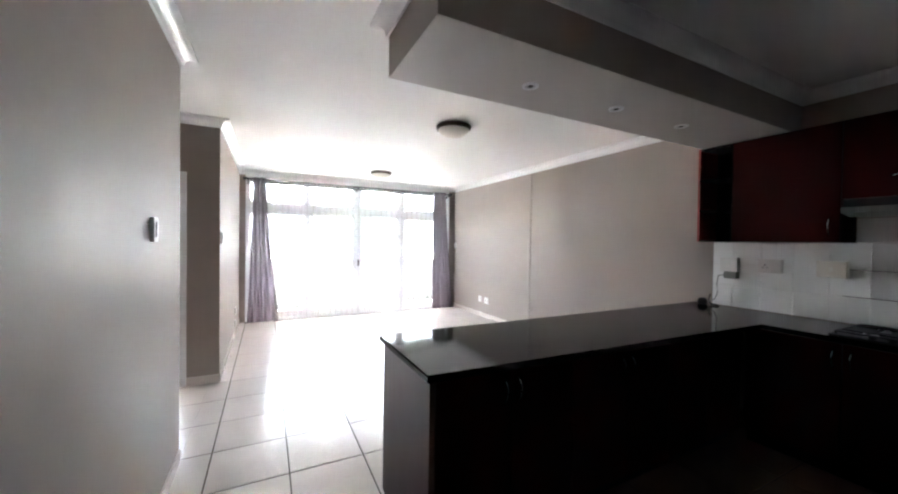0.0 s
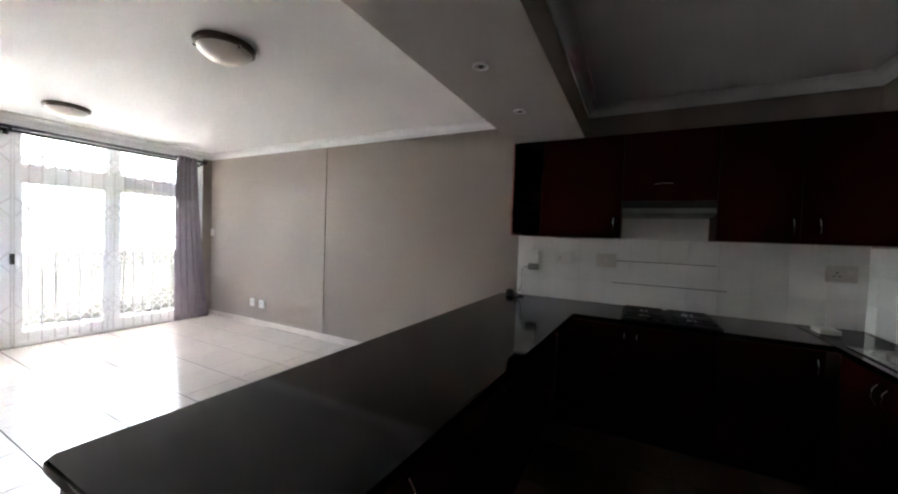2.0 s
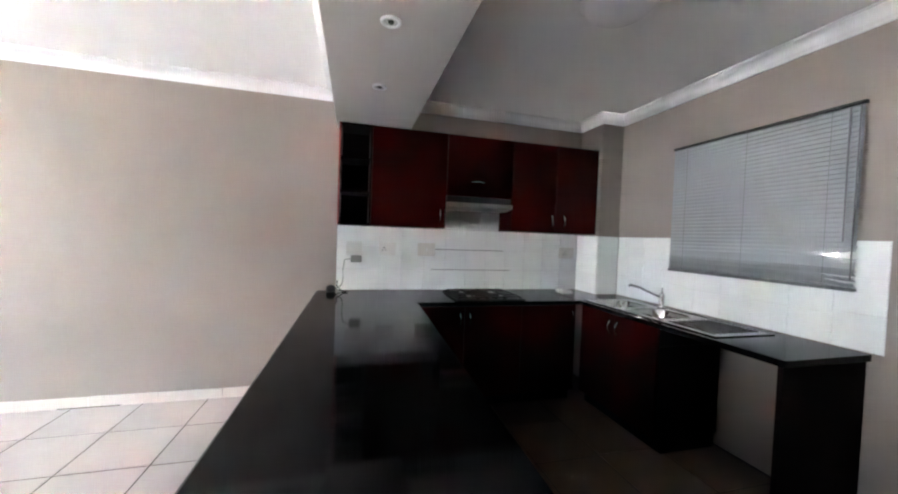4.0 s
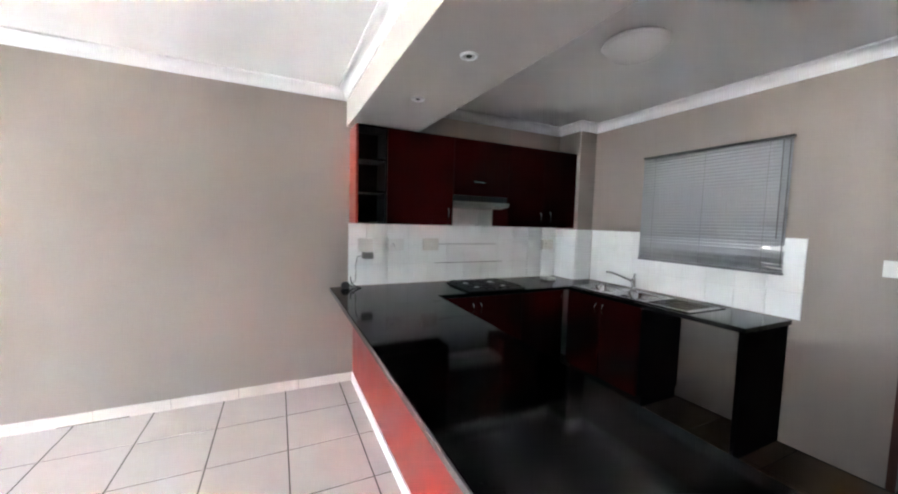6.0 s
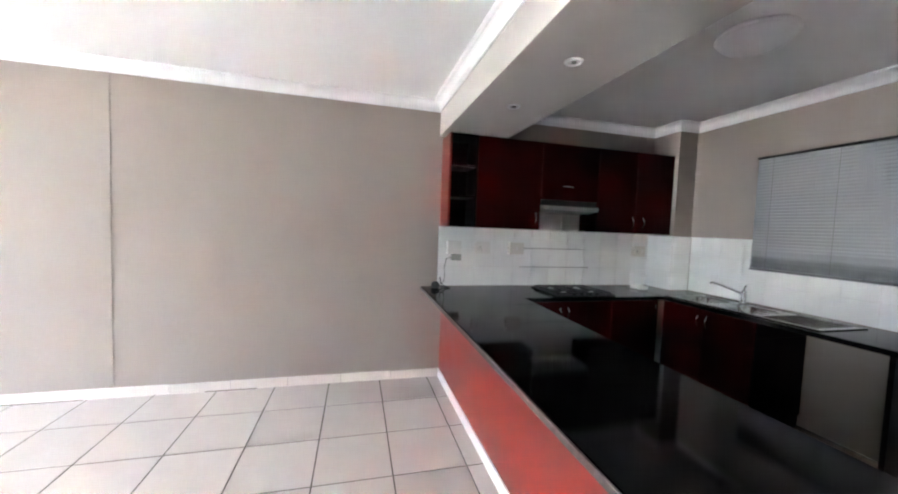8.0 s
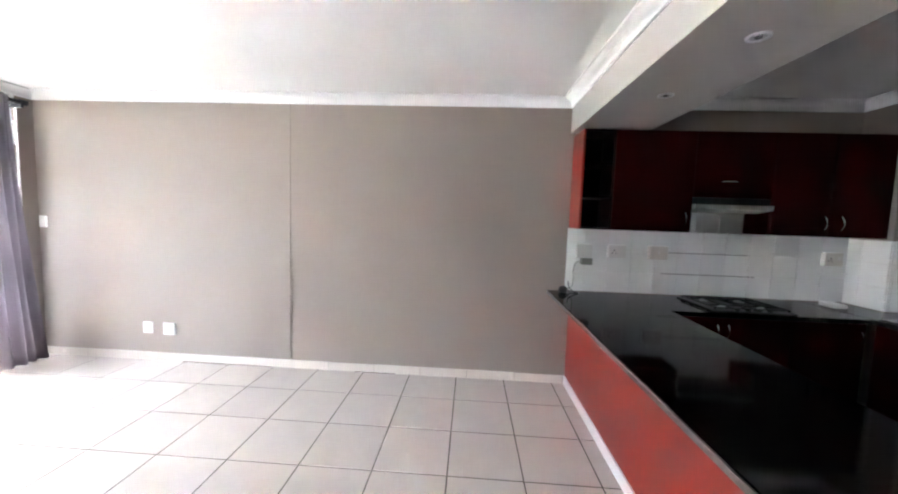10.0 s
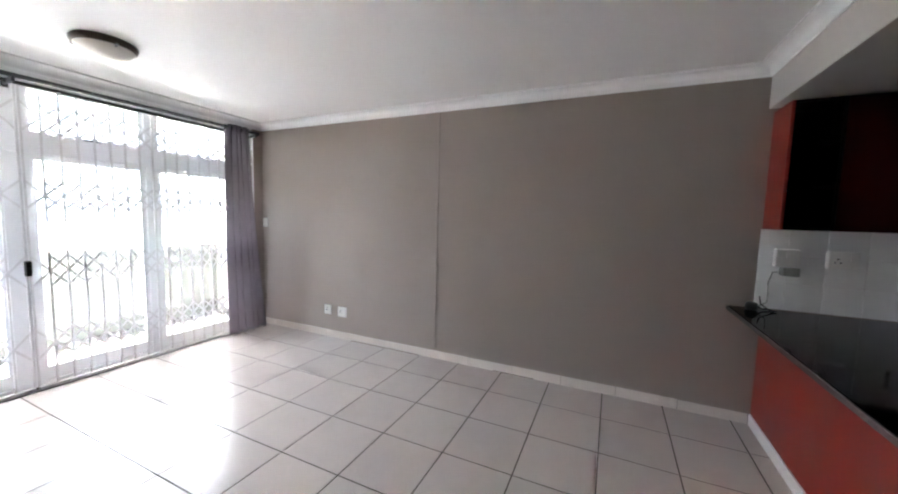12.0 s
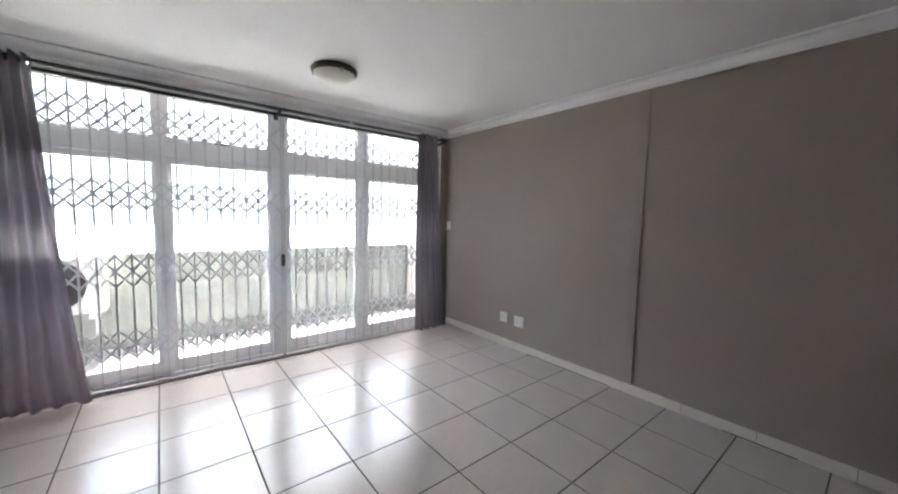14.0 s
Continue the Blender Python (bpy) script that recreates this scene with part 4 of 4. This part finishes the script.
part("shade", lathe([(0.178, -0.02), (0.172, -0.04), (0.14, -0.07), (0.08, -0.09), (0, -0.096)], (2.35, 0.55, CEIL), 40), WHITE_TRIM, kl, "frosted white glass bowl", smooth=True)

for x in (1.674, 2.385, 3.10):
    d = thing("downlight", (x, 1.69, BEAM[3]), "small round white recessed downlight in the beam, off", "downlight", "downlights in the beam")
    part("ring", lathe([(0.030, -0.002), (0.036, -0.010), (0.044, -0.008), (0.047, 0.0)], (x, 1.69, BEAM[3]), 28), WHITE_TRIM, d, smooth=True)
    part("reflector", lathe([(0.031, -0.003), (0.020, -0.001), (0, -0.0005)], (x, 1.69, BEAM[3]), 20), STEEL, d)
    part("bulb", lathe([(0.014, -0.002), (0.012, -0.008), (0, -0.010)], (x, 1.69, BEAM[3]), 16), BLACK_PLASTIC, d)


# ---- tiles, last ----
def tile_mesh(cache, size, mat, depth, bev=0.0015):
    key = tuple(round(s, 3) for s in size)
    if key not in cache:
        a, b = key
        bm = bmesh.new()
        inset = bev
        lo = [(-a / 2, -b / 2), (a / 2, -b / 2), (a / 2, b / 2), (-a / 2, b / 2)]
        up = [(-a / 2 + inset, -b / 2 + inset), (a / 2 - inset, -b / 2 + inset), (a / 2 - inset, b / 2 - inset), (-a / 2 + inset, b / 2 - inset)]
        r0 = [bm.verts.new((x, y, -depth)) for x, y in lo]
        r1 = [bm.verts.new((x, y, -inset)) for x, y in lo]
        r2 = [bm.verts.new((x, y, 0)) for x, y in up]
        for p, q in ((r0, r1), (r1, r2)):
            for i in range(4):
                bm.faces.new((p[i], p[(i + 1) % 4], q[(i + 1) % 4], q[i]))
        bm.faces.new(r2)
        me = bpy.data.meshes.new("tile")
        bm.to_mesh(me)
        bm.free()
        me.materials.append(mat)
        cache[key] = me
    return cache[key]


def put_tile(name, mesh, parent, m):
    o = new(name, mesh)
    o.parent = parent
    o.matrix_world = m
    return o


floor_ob = bpy.data.objects["floor"]
cache = {}
PITCH, GX, GY, GAP = 0.4575, 3.233, 2.491, 0.008
rnd = random.Random(2)
cache_k = {}
for rx0, ry0, rx1, ry1 in ((NEAR_WALL, SOUTH, 0.98, 1.905), (0.98, SOUTH, EAST, 1.905), (NEAR_WALL, 1.905, EAST, NORTH), (-1.95, NEAR_END, NEAR_WALL, PASS_Y), (-1.9, PASS_Y + 0.0, WEST - 0.125, NORTH)):
    for i in range(math.floor((rx0 - GX) / PITCH), math.ceil((rx1 - GX) / PITCH)):
        for j in range(math.floor((ry0 - GY) / PITCH), math.ceil((ry1 - GY) / PITCH)):
            x0, x1 = max(rx0, GX + i * PITCH + GAP / 2), min(rx1, GX + (i + 1) * PITCH - GAP / 2)
            y0, y1 = max(ry0, GY + j * PITCH + GAP / 2), min(ry1, GY + (j + 1) * PITCH - GAP / 2)
            if x1 - x0 < 0.02 or y1 - y0 < 0.02:
                continue
            brown = rx0 == 0.98
            put_tile("tile", tile_mesh(cache_k if brown else cache, (x1 - x0, y1 - y0), KITCHEN_TILE if brown else FLOOR_TILE, 0.006), floor_ob, Matrix.Translation(((x0 + x1) / 2, (y0 + y1) / 2, rnd.uniform(-0.0004, 0.0004))) @ pose(0, 0, 0, rnd.uniform(-0.05, 0.05), rnd.uniform(-0.05, 0.05), 0))


def skirting(name, p, q, inward, label):
    """Skirting tiles from p to q along a wall; inward is the way the wall faces."""
    p, q, inward = Vector((*p, 0)), Vector((*q, 0)), Vector((*inward, 0))
    d = (q - p).normalized()
    total = (q - p).length
    base = thing(name, p, label, "skirting", kind="structure")
    s, k = 0.0, 0
    while s < total - 0.03:
        e = min(s + PITCH - 0.004, total)
        bm = bmesh.new()
        box(bm, -(e - s) / 2, -0.010, 0, (e - s) / 2, 0, 0.082 + rnd.uniform(-0.002, 0.003), bevel=0.002)
        mid = p + d * (s + e) / 2 + inward * (0.0005 + rnd.uniform(0, 0.0015))
        rot = Matrix((( d.x, -inward.x, 0, mid.x), (d.y, -inward.y, 0, mid.y), (0, 0, 1, 0.0006), (0, 0, 0, 1)))
        bm.transform(rot)
        bmesh.ops.recalc_face_normals(bm, faces=bm.faces)
        part("skirting_tile", bm, SKIRT_TILE, base)
        s += PITCH


skirting("baseboard_east", (EAST, 1.932), (EAST, NORTH), (-1, 0), "cream tile skirting along the taupe wall")
skirting("baseboard_west", (WEST, PASS_Y), (WEST, NORTH), (1, 0), "cream tile skirting along the side wall")
skirting("baseboard_passage", (DX1 + 0.037, PASS_Y), (WEST + 0.010, PASS_Y), (0, -1), "cream tile skirting on the passage corner")
skirting("baseboard_entrance", (NEAR_WALL, SOUTH), (NEAR_WALL, NEAR_END), (1, 0), "cream tile skirting along the entrance wall")


def splashback(name, p, q, inward, z0, z1, label, tw=0.208, skip=None, proud=0.008):
    """Glazed wall tiles on a wall from p to q."""
    p, q, inward = Vector((*p, 0)), Vector((*q, 0)), Vector((*inward, 0))
    d = (q - p).normalized()
    total = (q - p).length
    bm = bmesh.new()
    a, b = p + inward * 0.004, q + inward * 0.004
    bm.faces.new([bm.verts.new(v) for v in ((a.x, a.y, z0), (b.x, b.y, z0), (b.x, b.y, z1), (a.x, a.y, z1))])
    r = bmesh.ops.extrude_face_region(bm, geom=bm.faces[:])
    bmesh.ops.translate(bm, vec=-inward * 0.0035, verts=[v for v in r["geom"] if isinstance(v, bmesh.types.BMVert)])
    bmesh.ops.recalc_face_normals(bm, faces=bm.faces)
    base = structure(name, bm, WALL_GROUT, label, "tiles")
    rows = round((z1 - z0) / 0.19)
    th = (z1 - z0) / rows
    cells = {}
    s = 0.0
    while s < total - 0.01:
        e = min(s + tw, total)
        for r in range(rows):
            zc = z0 + (r + 0.5) * th
            c = p + d * (s + e) / 2
            if skip and skip[0] < c.x < skip[1] and zc > skip[2]:
                continue
            me = tile_mesh(cells, (e - s - 0.003, th - 0.003), WALL_TILE, 0.005)
            c = c + inward * proud
            m = Matrix(((d.x, 0, inward.x, c.x), (d.y, 0, inward.y, c.y), (0, 1, 0, zc), (0, 0, 0, 1)))
            put_tile("wall_tile", me, base, m @ pose(0, 0, rnd.uniform(-0.0004, 0.0003), rnd.uniform(-0.12, 0.12), rnd.uniform(-0.12, 0.12), 0))
        s += tw


splashback("splashback_east", (EAST, PILLAR[1]), (EAST, 1.962), (-1, 0), 0.904, 1.486, "white glazed tile splashback behind the hob")
splashback("splashback_pillar_side", (PILLAR[0] + 0.0, PILLAR[1]), (EAST - 0.009, PILLAR[1]), (0, 1), 0.904, 1.474, "white glazed tiles on the pillar")
splashback("splashback_pillar_front", (PILLAR[0], SOUTH + 0.009), (PILLAR[0], PILLAR[1]), (-1, 0), 0.904, 1.474, "white glazed tiles on the pillar")
splashback("splashback_south", (1.915, SOUTH), (WX0, SOUTH), (0, 1), 0.904, 1.474, "white glazed tile splashback beside the window", tw=0.205)
splashback("splashback_sink", (WX0, SOUTH), (WX1, SOUTH), (0, 1), 0.904, WZ0, "white glazed tile splashback under the kitchen window")
splashback("splashback_corner", (WX1, SOUTH), (PILLAR[0] - 0.009, SOUTH), (0, 1), 0.904, 1.474, "white glazed tile splashback between window and pillar")

for z, y0, y1 in ((1.292, 0.36, 1.07), (1.098, 0.28, 1.10)):
    tagged(part("stained_joint", boxes((EAST - 0.0085, y0, z - 0.0025, EAST - 0.0045, y1, z + 0.0025)), GROUT, bpy.data.objects["splashback_east"]), "dark stained tile joint")
splashback("splashback_hood", (EAST, 0.422), (EAST, 1.043), (-1, 0), 1.488, 1.664, "white glazed tiles below the extractor hood")
for y0, y1 in ((4.80, 5.72), (3.55, 3.95)):
    tagged(part("stained_joint", boxes((EAST - 0.0165, y0, -0.001, EAST - 0.0112, y1, 0.0045)), GROUT, bpy.data.objects["baseboard_east"]), "dark dirty joint along the skirting foot")
